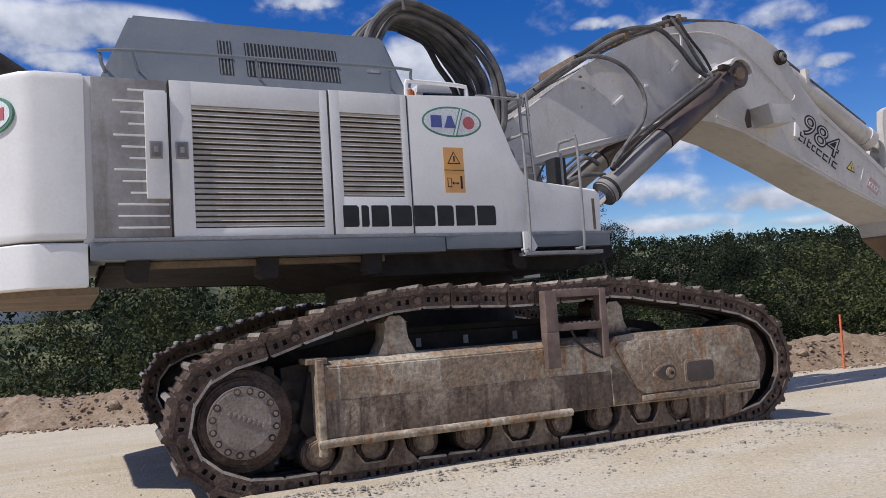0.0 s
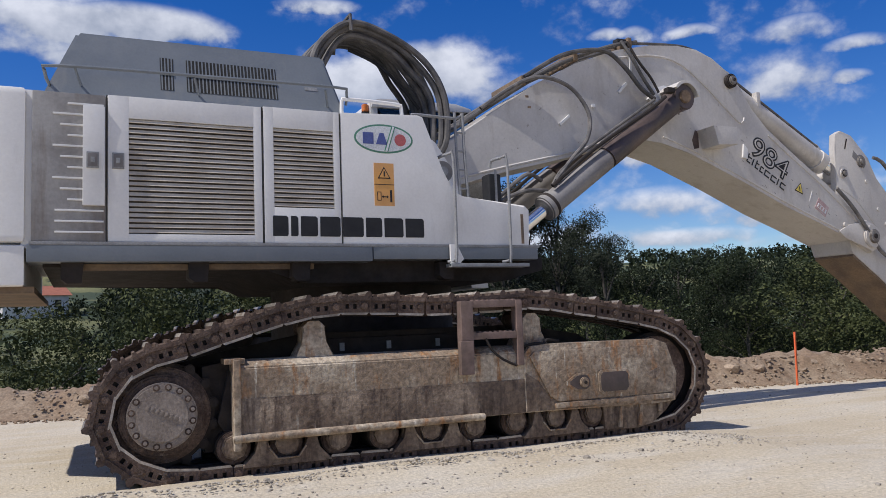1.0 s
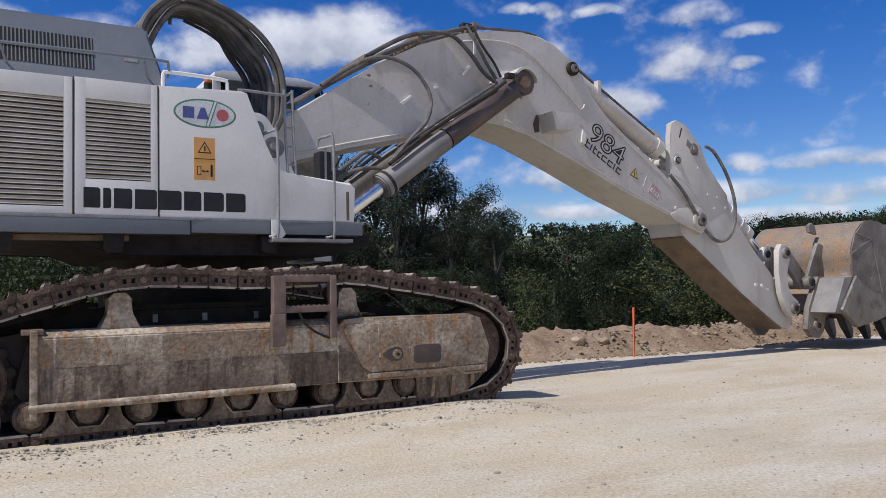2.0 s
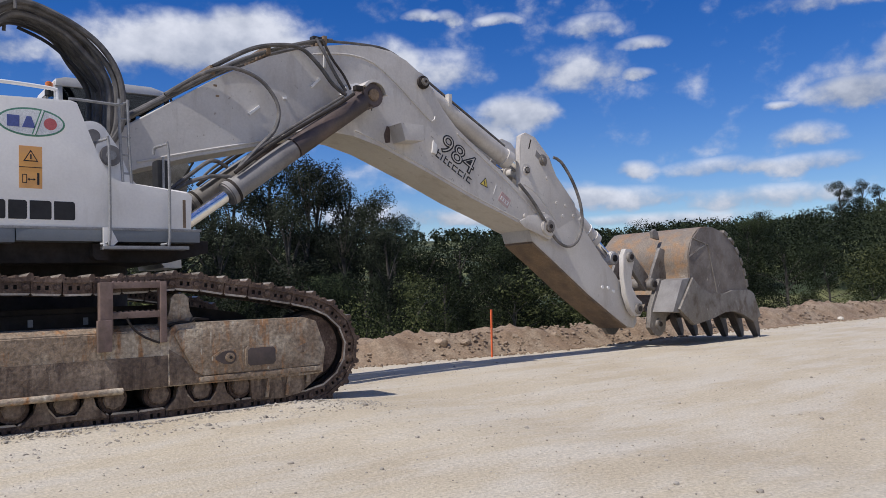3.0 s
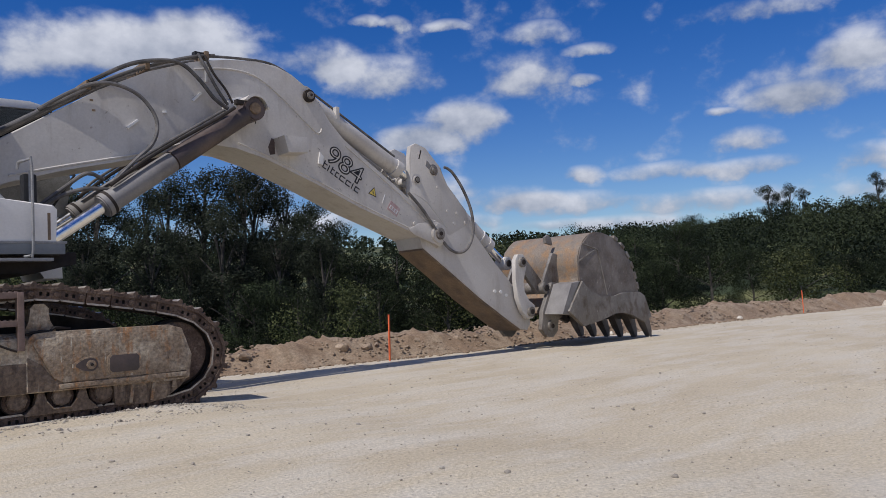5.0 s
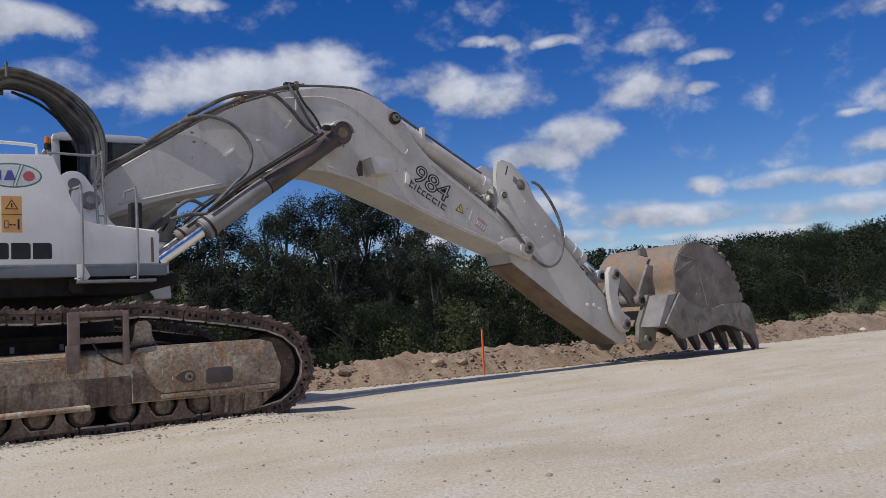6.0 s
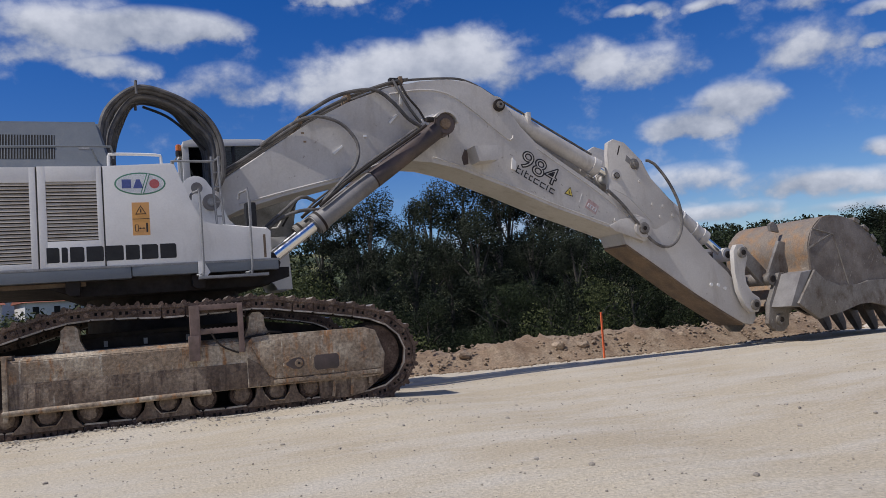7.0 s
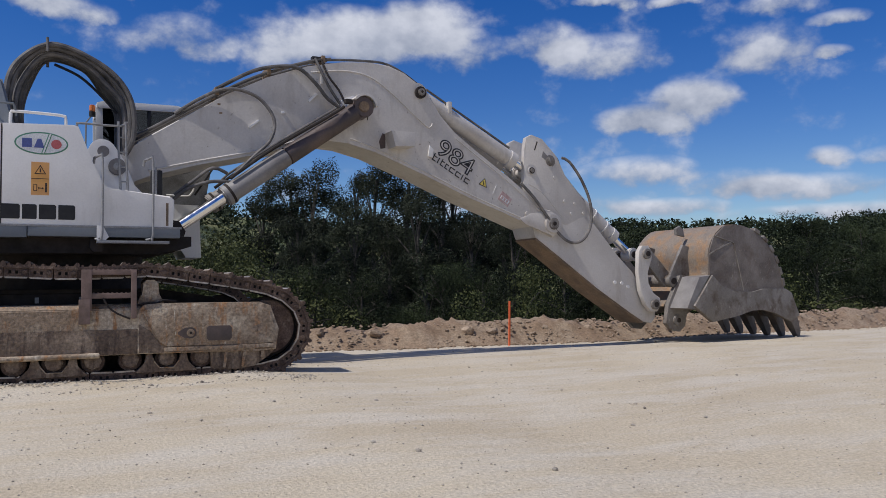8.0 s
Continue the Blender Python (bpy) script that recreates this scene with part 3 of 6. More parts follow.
def crawler_track(y):
    base = empty("crawler_track", excavator)
    base["label"] = "dusty steel crawler track chain with lugged shoes"
    line = curve_points([(x, 0, z) for x, z in CHAIN], 0.02, closed=True)
    line.append(line[0])
    run = np.concatenate([[0], np.cumsum([(b - a).length for a, b in zip(line, line[1:])])])
    n = round(run[-1] / 0.288)
    P = np.array([p[:] for p in line])
    g = random.Random(3)
    for i in range(n):
        s0, s1 = run[-1] * i / n, run[-1] * ((i + 1) % n or n) / n
        a = Vector([np.interp(s0, run, P[:, k]) for k in range(3)])
        b = Vector([np.interp(s1, run, P[:, k]) for k in range(3)])
        way = (b - a).normalized()
        m = Matrix((way, Vector((0, 1, 0)), way.cross(Vector((0, 1, 0))))).transposed().to_4x4()
        m = U @ Matrix.Translation((a + b) / 2 + Vector((0, y + g.uniform(-0.006, 0.006), 0))) @ m @ Euler((0, radians(g.uniform(-1.6, 1.6)), 0)).to_matrix().to_4x4()
        flip = Matrix.Diagonal((1, -1, 1, 1))
        for name, me, at in (("track_shoe", SHOE, Matrix()), ("track_link", LINK, Matrix.Translation((0, 0.018 - SHOE_HALF, 0))), ("link_pin", PIN, Matrix.Translation((0, 0.018 - SHOE_HALF, 0))),
                             ("track_link", LINK, Matrix.Translation((0, SHOE_HALF - 0.018, 0)) @ flip), ("chain_rail", RAIL_LINK, Matrix.Translation((0, 0.11, 0))), ("chain_rail", RAIL_LINK, Matrix.Translation((0, -0.11, 0)))):
            o = new(name, me)
            o.parent, o.matrix_basis = base, m @ at
    return base


crawler_track(-1.92)
crawler_track(2.22)


def side_frame(s, y0):
    """One crawler side: frame, wheels, rollers and guards; s is -1 at the side with the full guard, 1 beyond."""
    Y = lambda d: y0 + s * d  # d: metres outwards from the middle of the track

    def yy(a, b):
        return min(Y(a), Y(b)), max(Y(a), Y(b))

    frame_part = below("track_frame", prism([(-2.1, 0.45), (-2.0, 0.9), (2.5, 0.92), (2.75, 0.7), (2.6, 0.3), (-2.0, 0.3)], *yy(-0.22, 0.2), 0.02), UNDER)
    # two added dark sheets stand for the shade behind rollers and chain
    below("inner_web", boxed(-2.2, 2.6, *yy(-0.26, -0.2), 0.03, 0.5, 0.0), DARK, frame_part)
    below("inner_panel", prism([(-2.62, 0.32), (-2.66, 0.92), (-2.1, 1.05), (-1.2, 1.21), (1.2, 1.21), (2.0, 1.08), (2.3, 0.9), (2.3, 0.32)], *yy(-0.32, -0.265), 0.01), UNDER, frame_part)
    for x, z, r, name in ((-2.57, 0.555, 0.455, "drive_sprocket"), (2.75, 0.62, 0.44, "front_idler")):
        wheel = below(name, rod((x, Y(-0.12), z), (x, Y(0.16), z), r, 40, bevel=0.02), UNDER)
        below("rim", rod((x, Y(0.14), z), (x, Y(0.2), z), r - 0.04, 40, bevel=0.015), TRACK, wheel)
        if name == "drive_sprocket":
            for k in range(15):
                a = 2 * math.pi * (k + 0.4) / 15
                c = (x + 0.445 * math.cos(a), z + 0.445 * math.sin(a))
                below("tooth", rod((c[0], Y(0.02), c[1]), (c[0], Y(0.175), c[1]), 0.05, 14, bevel=0.012), UNDER, wheel)
            below("flange", rod((x, Y(0.18), z), (x, Y(0.27), z), 0.355, 44, bevel=0.02), TRACK, wheel)
            hub = below("hub_cover", rod((x, Y(0.2), z), (x, Y(0.35), z), 0.288, 48, bevel=0.02), HUB, wheel, "dusty round final drive cover")
            below("cover_disc", rod((x, Y(0.345), z), (x, Y(0.366), z), 0.216, 44, bevel=0.008), HUB, wheel)
            for k in range(16):
                if k in (5, 13):
                    continue
                a = 2 * math.pi * (k + 0.5) / 16
                c = (x + 0.252 * math.cos(a), z + 0.252 * math.sin(a))
                below("bolt_pocket", rod((c[0], Y(0.345), c[1]), (c[0], Y(0.352), c[1]), 0.030, 14), TRACK, wheel)
                below("bolt", rod((c[0], Y(0.345), c[1]), (c[0], Y(0.362), c[1]), 0.018, 6), HUB, wheel)
            for k in range(8):
                m = Matrix.Translation((x, 0, z)) @ Euler((0, radians(24), 0)).to_matrix().to_4x4() @ Matrix.Translation((-0.145 + 0.041 * k, 0, 0.03))
                below("cast_mark", boxed(-0.012, 0.014, *yy(0.36, 0.373), -0.022, 0.022, 0.003, m), HUB, wheel)
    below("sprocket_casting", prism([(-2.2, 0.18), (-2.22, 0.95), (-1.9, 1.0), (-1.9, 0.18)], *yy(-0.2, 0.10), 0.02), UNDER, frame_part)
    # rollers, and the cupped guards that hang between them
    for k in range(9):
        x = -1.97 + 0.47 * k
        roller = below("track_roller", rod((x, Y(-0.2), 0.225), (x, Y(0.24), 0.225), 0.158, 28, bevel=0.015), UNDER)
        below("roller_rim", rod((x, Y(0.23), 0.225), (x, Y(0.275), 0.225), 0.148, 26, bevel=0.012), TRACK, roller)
        below("roller_cap", rod((x, Y(0.27), 0.235), (x, Y(0.325), 0.235), 0.112, 8, bevel=0.014), DARKER_BROWN, roller)
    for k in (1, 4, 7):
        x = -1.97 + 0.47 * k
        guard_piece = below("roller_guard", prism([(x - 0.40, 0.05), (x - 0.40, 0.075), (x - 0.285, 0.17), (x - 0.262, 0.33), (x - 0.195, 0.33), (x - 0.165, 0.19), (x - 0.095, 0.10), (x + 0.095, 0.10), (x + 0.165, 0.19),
                                                   (x + 0.195, 0.33), (x + 0.262, 0.33), (x + 0.285, 0.17), (x + 0.40, 0.075), (x + 0.40, 0.05)], *yy(0.2, 0.335), 0.01), DARKER_BROWN)
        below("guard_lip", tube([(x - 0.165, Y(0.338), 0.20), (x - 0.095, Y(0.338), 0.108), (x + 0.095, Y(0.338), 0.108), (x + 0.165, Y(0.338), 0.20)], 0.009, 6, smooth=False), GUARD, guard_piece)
    # another added near-black sheet in place of the shade behind the rollers
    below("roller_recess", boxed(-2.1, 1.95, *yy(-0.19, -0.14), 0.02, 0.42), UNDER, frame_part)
    plate = below("idler_guard", prism([(1.90, 0.31), (1.92, 0.06), (2.32, 0.03), (2.54, 0.07), (2.74, 0.20), (2.84, 0.31)], *yy(0.2, 0.33), 0.015), DARKER_BROWN)
    for x in (2.13, 2.39, 2.65):
        m = Matrix.Translation((x, 0, 0.30)) @ Euler((0, radians(8), 0)).to_matrix().to_4x4()
        below("guard_rib", boxed(-0.02, 0.02, *yy(0.33, 0.362), -0.235 if x < 2.4 else (-0.20 if x < 2.5 else -0.11), 0.0, 0.008, m), GUARD, plate)
    # carrier roller brackets
    for x in (-1.23, 1.10):
        bm = prism([(x - 0.22, 0.92), (x - 0.09, 1.12), (x - 0.10, 1.27), (x - 0.04, 1.33), (x + 0.06, 1.33), (x + 0.12, 1.27), (x + 0.11, 1.12), (x + 0.24, 0.92), (x + 0.1, 0.92),
                    (x + 0.07, 1.01), (x - 0.05, 1.01), (x - 0.09, 0.92)], *yy(0.02, 0.26), 0.015)
        bracket = below("carrier_roller_bracket", bm, GUARD)
        below("carrier_roller", rod((x + 0.01, Y(-0.24), 1.27), (x + 0.01, Y(0.02), 1.27), 0.1, 20, bevel=0.01), TRACK, bracket)
    if s > 0:
        below("track_guard", prism([(-2.05, 0.3), (-2.05, 0.95), (2.7, 0.97), (2.9, 0.6), (2.7, 0.28)], *yy(0.2, 0.36), 0.02), GUARD)
        return
    # long side guard with its sloped top, end flange and bottom rail
    bm = bmesh.new()
    section = [(Y(0.05), 1.0), (Y(0.27), 0.995), (Y(0.365), 0.93), (Y(0.365), 0.31), (Y(0.2), 0.31)]
    for x0, x1 in ((-1.94, 0.98),):
        lo = [bm.verts.new((x0, y, z)) for y, z in section]
        hi = [bm.verts.new((x1, y, z)) for y, z in section]
        bm.faces.new(lo[::-1]), bm.faces.new(hi)
        for i in range(5):
            bm.faces.new((lo[i], lo[(i + 1) % 5], hi[(i + 1) % 5], hi[i]))
    bmesh.ops.bevel(bm, geom=bm.edges[:], offset=0.012, segments=2, affect="EDGES")
    guard = below("track_guard", bm, GUARD, None, "mud-brown rust-streaked steel side guard")
    below("end_flange", boxed(-1.98, -1.92, *yy(0.03, 0.40), 0.21, 1.00, 0.012), GUARD, guard)
    below("flange_lip", boxed(-2.05, -1.87, *yy(0.05, 0.34), 0.965, 1.015, 0.012), GUARD, guard)
    below("bottom_rail", rod((-1.99, Y(0.385), 0.315), (0.46, Y(0.385), 0.315), 0.036, 14, bevel=0.01), GUARD, guard)
    below("lower_plate", boxed(-1.92, 0.94, *yy(0.355, 0.371), 0.315, 0.655, 0.004), DARKER_BROWN, guard, "dusty brown lower guard plate")
    below("seam", boxed(-1.92, 0.37, *yy(0.365, 0.3715), 0.6535, 0.6585), DARKER_BROWN, guard)
    # stepped front guard with its two recesses
    outline = [(0.93, 0.31), (0.93, 0.90), (1.02, 0.985), (1.2, 1.0), (2.60, 0.995), (2.76, 0.94), (2.88, 0.60), (2.84, 0.30), (2.6, 0.285)]
    front = below("front_guard", prism(outline, *yy(0.1, 0.372), 0.015), GUARD, None, "scraped brown steel front guard with two recesses")
    below("raised_plate", prism([(1.0, 0.88), (1.06, 0.93), (2.62, 0.93), (2.74, 0.86), (2.82, 0.60), (2.79, 0.40), (1.32, 0.40), (1.22, 0.46)], *yy(0.37, 0.392), 0.008), GUARD, front)
    below("lower_plate", prism([(0.95, 0.32), (0.95, 0.72), (1.10, 0.62), (1.24, 0.42), (2.80, 0.40), (2.82, 0.31)], *yy(0.36, 0.378), 0.004), DARKER_BROWN, front, "dusty brown lower guard plate")
    below("lower_lip", boxed(1.28, 2.8, *yy(0.37, 0.40), 0.33, 0.385, 0.01), GUARD, front)
    drop = arc(1.64, 0.58, 0.10, -90, 90, 10) + [(1.54, 0.67), (1.42, 0.60), (1.42, 0.56), (1.54, 0.49)]
    ring = below("tow_eye_recess", prism(drop, *yy(0.388, 0.402), 0.006), GUARD, front)
    # flat dark brown plate laid on the ring; no hollow is cut
    below("recess_floor", prism([(1.60 + (x - 1.60) * 0.78, 0.58 + (z - 0.58) * 0.78) for x, z in drop], *yy(0.402, 0.406)), DARK_BROWN, front)
    below("lug", rod((1.63, Y(0.39), 0.58), (1.63, Y(0.43), 0.58), 0.055, 16, bevel=0.01), GUARD, front)
    below("lug_pin", rod((1.63, Y(0.42), 0.58), (1.63, Y(0.445), 0.58), 0.018, 10), UNDER, front)
    # a rim plate with a darker brown field laid on it
    for a, b, d, e, mt in ((1.82, 2.22, 0.385, 0.405, GUARD), (1.845, 2.195, 0.402, 0.409, DARK_BROWN)):
        k = 0.0 if mt is GUARD else 0.022
        below("access_cover", prism([(a, 0.47 + k), (a + 0.03, 0.44 + k), (b - 0.03, 0.44 + k), (b, 0.47 + k), (b, 0.66 - k), (b - 0.03, 0.69 - k), (a + 0.03, 0.69 - k), (a, 0.66 - k)],
                                   *yy(d, e), 0.004), mt, front)
    below("half_round_mark", prism(arc(2.55, 0.66, 0.095, 200, 380, 12), *yy(0.39, 0.398)), DARKER_BROWN, front)
    # step frame on the guard
    step = empty("step_frame", excavator)
    below("post", boxed(0.23, 0.36, *yy(0.30, 0.42), 0.92, 1.47, 0.01), STEP, step)
    below("post", boxed(0.20, 0.34, *yy(0.37, 0.45), 0.74, 1.07, 0.01), STEP, step)
    below("post", boxed(0.85, 0.92, *yy(0.30, 0.42), 0.80, 1.47, 0.01), STEP, step)
    for z in (1.435, 1.115):
        below("rung", boxed(0.34, 0.88, *yy(0.31, 0.41), z - 0.035, z + 0.035, 0.01), STEP, step)
        for k in range(9):
            below("tread_tooth", boxed(0.37 + 0.058 * k, 0.392 + 0.058 * k, *yy(0.33, 0.40), z + 0.033, z + 0.047), STEP, step)
    below("chain", tube([(0.50, Y(0.40), 1.09), (0.56, Y(0.41), 0.97), (0.68, Y(0.41), 0.87), (0.84, Y(0.40), 0.80)], 0.013, 6), UNDER, step)
    below("bent_strip", tube([(0.92, Y(0.3), 0.97), (1.1, Y(0.33), 1.01), (1.2, Y(0.33), 1.0), (1.26, Y(0.3), 1.04), (1.45, Y(0.22), 1.02)], 0.018, 6), UNDER, guard)


side_frame(-1, -1.93)
side_frame(1, 2.23)
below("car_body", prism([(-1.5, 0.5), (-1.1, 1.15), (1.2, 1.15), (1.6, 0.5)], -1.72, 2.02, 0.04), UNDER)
# pale squares paint the reflections on the car body side
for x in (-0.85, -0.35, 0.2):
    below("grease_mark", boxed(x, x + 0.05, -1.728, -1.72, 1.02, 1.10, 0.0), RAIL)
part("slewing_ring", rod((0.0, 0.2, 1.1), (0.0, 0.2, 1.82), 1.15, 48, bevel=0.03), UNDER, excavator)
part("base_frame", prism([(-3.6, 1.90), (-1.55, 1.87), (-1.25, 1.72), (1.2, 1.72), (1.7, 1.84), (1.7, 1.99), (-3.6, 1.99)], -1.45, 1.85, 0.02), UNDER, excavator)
part("belly_plate", boxed(-3.45, -1.1, -1.50, -1.40, 1.865, 1.925, 0.01), RUSTY, excavator, "rusty edge of the belly plate")
for x in (-3.45, -2.35, -1.35, 0.28):
    part("bracket", prism([(x, 1.93), (x, 1.78), (x + 0.05, 1.74), (x + 0.17, 1.74), (x + 0.19, 1.93)], -1.6, -1.35, 0.01), UNDER, excavator)


# ---- house ----
NEAR = -1.65
part("deck_beam", boxed(-3.72, -0.52, NEAR - 0.03, -1.2, 1.93, 2.085, 0.012), GREY, excavator, "grey side sill beam")
part("deck_beam", boxed(-0.51, 1.50, NEAR - 0.03, -1.2, 1.95, 2.105, 0.012), GREY, excavator)
part("sill_edge", boxed(-3.70, 1.52, NEAR - 0.036, NEAR - 0.02, 2.082, 2.112, 0.004), RAIL, excavator)
rear_body = part("engine_house", boxed(-3.77, -0.83, NEAR + 0.03, 2.02, 2.05, 3.49, 0.03), PAINT, excavator)
part("rear_deck", boxed(-0.85, 0.5, 0.9, 2.0, 2.0, 3.1, 0.03), PAINT, excavator)


def louvre_door(x0, x1, z0, z1, gx0, gx1, gz0, gz1, slats):
    door = empty("engine_door", excavator)
    y0, y1 = NEAR - 0.012, NEAR + 0.035
    part("frame", boxed(x0, gx0, y0, y1, z0, z1, 0.008), PAINT, door)
    part("frame", boxed(gx1, x1, y0, y1, z0, z1, 0.008), PAINT, door)
    part("frame", boxed(gx0 - 0.004, gx1 + 0.004, y0, y1, gz1, z1, 0.006), PAINT, door)
    part("frame", boxed(gx0 - 0.004, gx1 + 0.004, y0, y1, z0, gz0, 0.006), PAINT, door)
    part("backing", boxed(gx0 - 0.005, gx1 + 0.005, NEAR + 0.018, NEAR + 0.026, gz0 - 0.005, gz1 + 0.005), GAP, door)
    pitch = (gz1 - gz0) / slats
    bm = prism([(0.0, 0.0), (0.010, -0.002), (0.026, pitch * 0.60), (0.016, pitch * 0.66)], gx0, gx1)
    bmesh.ops.transform(bm, matrix=Matrix(((0, 1, 0, 0), (1, 0, 0, 0), (0, 0, 1, 0), (0, 0, 0, 1))), verts=bm.verts)
    first = part("louvre_slat", bm, LOUVRE, door, "dusty beige louvre slat", smooth=False)
    first.location = (0, NEAR - 0.012, gz0 + 0.012)
    for k in range(1, slats):
        o = new("louvre_slat", first.data)
        o.parent, o.location = door, (0, NEAR - 0.012, gz0 + 0.012 + pitch * k)
    return door


d1 = louvre_door(-3.065, -1.655, 2.115, 3.485, -2.885, -1.735, 2.19, 3.275, 22)
d2 = louvre_door(-1.635, -0.845, 2.115, 3.495, -1.535, -0.915, 2.475, 3.285, 17)


def latch(x, z, parent):
    part("latch", boxed(x, x + 0.105, NEAR - 0.03, NEAR - 0.008, z, z + 0.15, 0.006), RAIL, parent, "black recessed door latch")
    part("latch_plate", boxed(x + 0.012, x + 0.093, NEAR - 0.034, NEAR - 0.028, z + 0.015, z + 0.135, 0.003), BARREL, parent)
    part("latch_button", boxed(x + 0.035, x + 0.07, NEAR - 0.041, NEAR - 0.032, z + 0.05, z + 0.10, 0.003), RAIL, parent)


latch(-3.03, 2.79, d1)
rear_door = empty("rear_service_door", excavator)
part("panel", boxed(-3.685, -3.085, NEAR - 0.010, NEAR + 0.035, 2.115, 3.475, 0.008), GRIMY, rear_door, "grey grimy ribbed panel with rust at the foot")
for k in range(13):
    z = 2.19 + 0.098 * k
    foot, top = z < 2.44, z > 3.36
    part("rib", boxed(-3.40 - (0.10 if foot else 0.06 * (k % 3)), -3.10 if foot or top else -3.27, NEAR - 0.021, NEAR - 0.008, z, z + 0.018, 0.004), PAINT, rear_door)
part("cover_box", boxed(-3.275, -3.09, NEAR - 0.05, NEAR - 0.008, 2.44, 3.36, 0.01), PAINT, rear_door, "white flat cover box")
part("latch", boxed(-3.245, -3.14, NEAR - 0.068, NEAR - 0.048, 2.78, 2.93, 0.006), RAIL, rear_door)
part("latch_plate", boxed(-3.233, -3.152, NEAR - 0.073, NEAR - 0.066, 2.795, 2.915, 0.003), BARREL, rear_door)
part("latch_button", boxed(-3.21, -3.175, NEAR - 0.08, NEAR - 0.071, 2.83, 2.88, 0.003), RAIL, rear_door)

# tank box that slopes down to the front walkway
tank_line = [(-0.83, 2.11), (-0.83, 3.50), (0.05, 3.54), (0.115, 3.52), (0.33, 2.95), (0.40, 2.76), (0.47, 2.67), (0.58, 2.63), (1.36, 2.575), (1.42, 2.52), (1.40, 2.11)]
tank = part("tank_housing", prism(tank_line, NEAR - 0.012, -0.98, 0.022), PAINT, excavator, "white tank housing stepping down to the front")
part("rust_run", boxed(1.30, 1.335, NEAR - 0.016, NEAR - 0.011, 2.13, 2.47, 0.0), RUSTY, tank)
for x, z0, z1 in ((-3.075, 2.11, 3.48), (-1.645, 2.11, 3.49), (-0.838, 2.11, 3.49)):
    part("door_gap", boxed(x - 0.006, x + 0.006, NEAR - 0.004, NEAR + 0.02, z0, z1), SEAM, excavator)

# counterweight, in plan with rounded rear corners
plan = ([(-3.74, -1.66), (-3.74, 2.06), (-4.10, 2.06), (-4.20, 2.03), (-4.62, 1.62), (-4.74, 1.45), (-4.84, 0.9), (-4.87, 0.2), (-4.84, -0.5),
         (-4.74, -1.05), (-4.62, -1.22), (-4.22, -1.61), (-4.10, -1.66)])
cw = part("counterweight", prism(plan, 2.10, 3.50, 0.07, plane="xy", segments=4), PAINT, excavator, "white rounded counterweight")
low = [(max(x * 0.995 - 0.016, -4.62 - 0.01 * abs(y)), y * 0.992) for x, y in plan]
bm = prism(low, 1.72, 2.085, 0.03, plane="xy", segments=3)
part("lower_counterweight", bm, PAINT, cw)
part("bottom_plate", prism([(max(x + 0.08, -4.54 - 0.01 * abs(y)), y * 0.94 + 0.02) for x, y in plan], 1.665, 1.722, 0.0, plane="xy"), RUSTY, cw, "rust-brown bottom plate")
CHAMFER = Matrix.Translation((-4.42, -1.435, 3.15)) @ Euler((0, 0, radians(-44.3))).to_matrix().to_4x4()
for name, a, b, d, mt in (("badge_ring", 0.235, 0.155, 0.010, GREEN), ("badge", 0.21, 0.128, 0.014, PALE)):
    bm = prism([(a * math.cos(k * math.pi / 18), b * math.sin(k * math.pi / 18)) for k in range(36)], -d, 0.02)
    bmesh.ops.transform(bm, matrix=CHAMFER, verts=bm.verts)
    part(name, bm, mt, cw)
part("badge_shape", boxed(-0.15, -0.02, -0.018, 0.0, -0.06, 0.06, 0.0, CHAMFER), BLUE, cw)
part("badge_shape", boxed(0.06, 0.15, -0.018, 0.0, -0.05, 0.05, 0.0, CHAMFER), RED, cw)
part("exhaust_pipe", tube([(-4.1, 0.15, 3.85), (-4.5, 0.15, 4.13), (-5.2, 0.15, 4.62)], 0.10, 14), UNDER, excavator, "brown rusty exhaust pipe")

# grey engine hood with sloping ends
hb = [(-3.62, -1.46, 3.49), (-0.68, -1.46, 3.49), (-0.68, 1.8, 3.49), (-3.62, 1.8, 3.49)]
ht = [(-3.33, -1.22, 4.215), (-0.87, -1.22, 4.235), (-0.87, 1.55, 4.235), (-3.33, 1.55, 4.215)]
bm = bmesh.new()
lo, hi = [bm.verts.new(p) for p in hb], [bm.verts.new(p) for p in ht]
bm.faces.new(lo[::-1]), bm.faces.new(hi)
for i in range(4):
    bm.faces.new((lo[i], lo[(i + 1) % 4], hi[(i + 1) % 4], hi[i]))
bmesh.ops.bevel(bm, geom=bm.edges[:], offset=0.03, segments=2, affect="EDGES")
hood = part("engine_hood", bm, GREY, excavator, "blue-grey sheet metal engine hood")
SLOPE = Matrix.Translation((0, -1.46, 3.49)) @ Euler((-math.atan2(0.24, 0.735), 0, 0)).to_matrix().to_4x4()


def on_hood(name, x0, x1, d0, d1, s0, s1, mat, bevel=0.0):
    """On the sloping near face: d outwards, s up the slope."""
    part(name, boxed(x0, x1, -d1, -d0, s0, s1, bevel, SLOPE), mat, hood)


for x0, x1, n in ((-2.58, -2.455, 4), (-2.33, -1.42, 26)):
    on_hood("vent_backing", x0, x1, 0.001, 0.004, 0.17, 0.55, DARK)
    for k in range(n):
        x = x0 + (x1 - x0) * (k + 0.5) / n
        on_hood("vent_bar", x - 0.0065, x + 0.0065, 0.003, 0.006, 0.17, 0.55, GREY)
    on_hood("vent_bar", x0, x1, 0.003, 0.014, 0.345, 0.37, GREY)
on_hood("name_plate", -1.12, -0.98, 0.0, 0.006, 0.32, 0.36, RAIL)
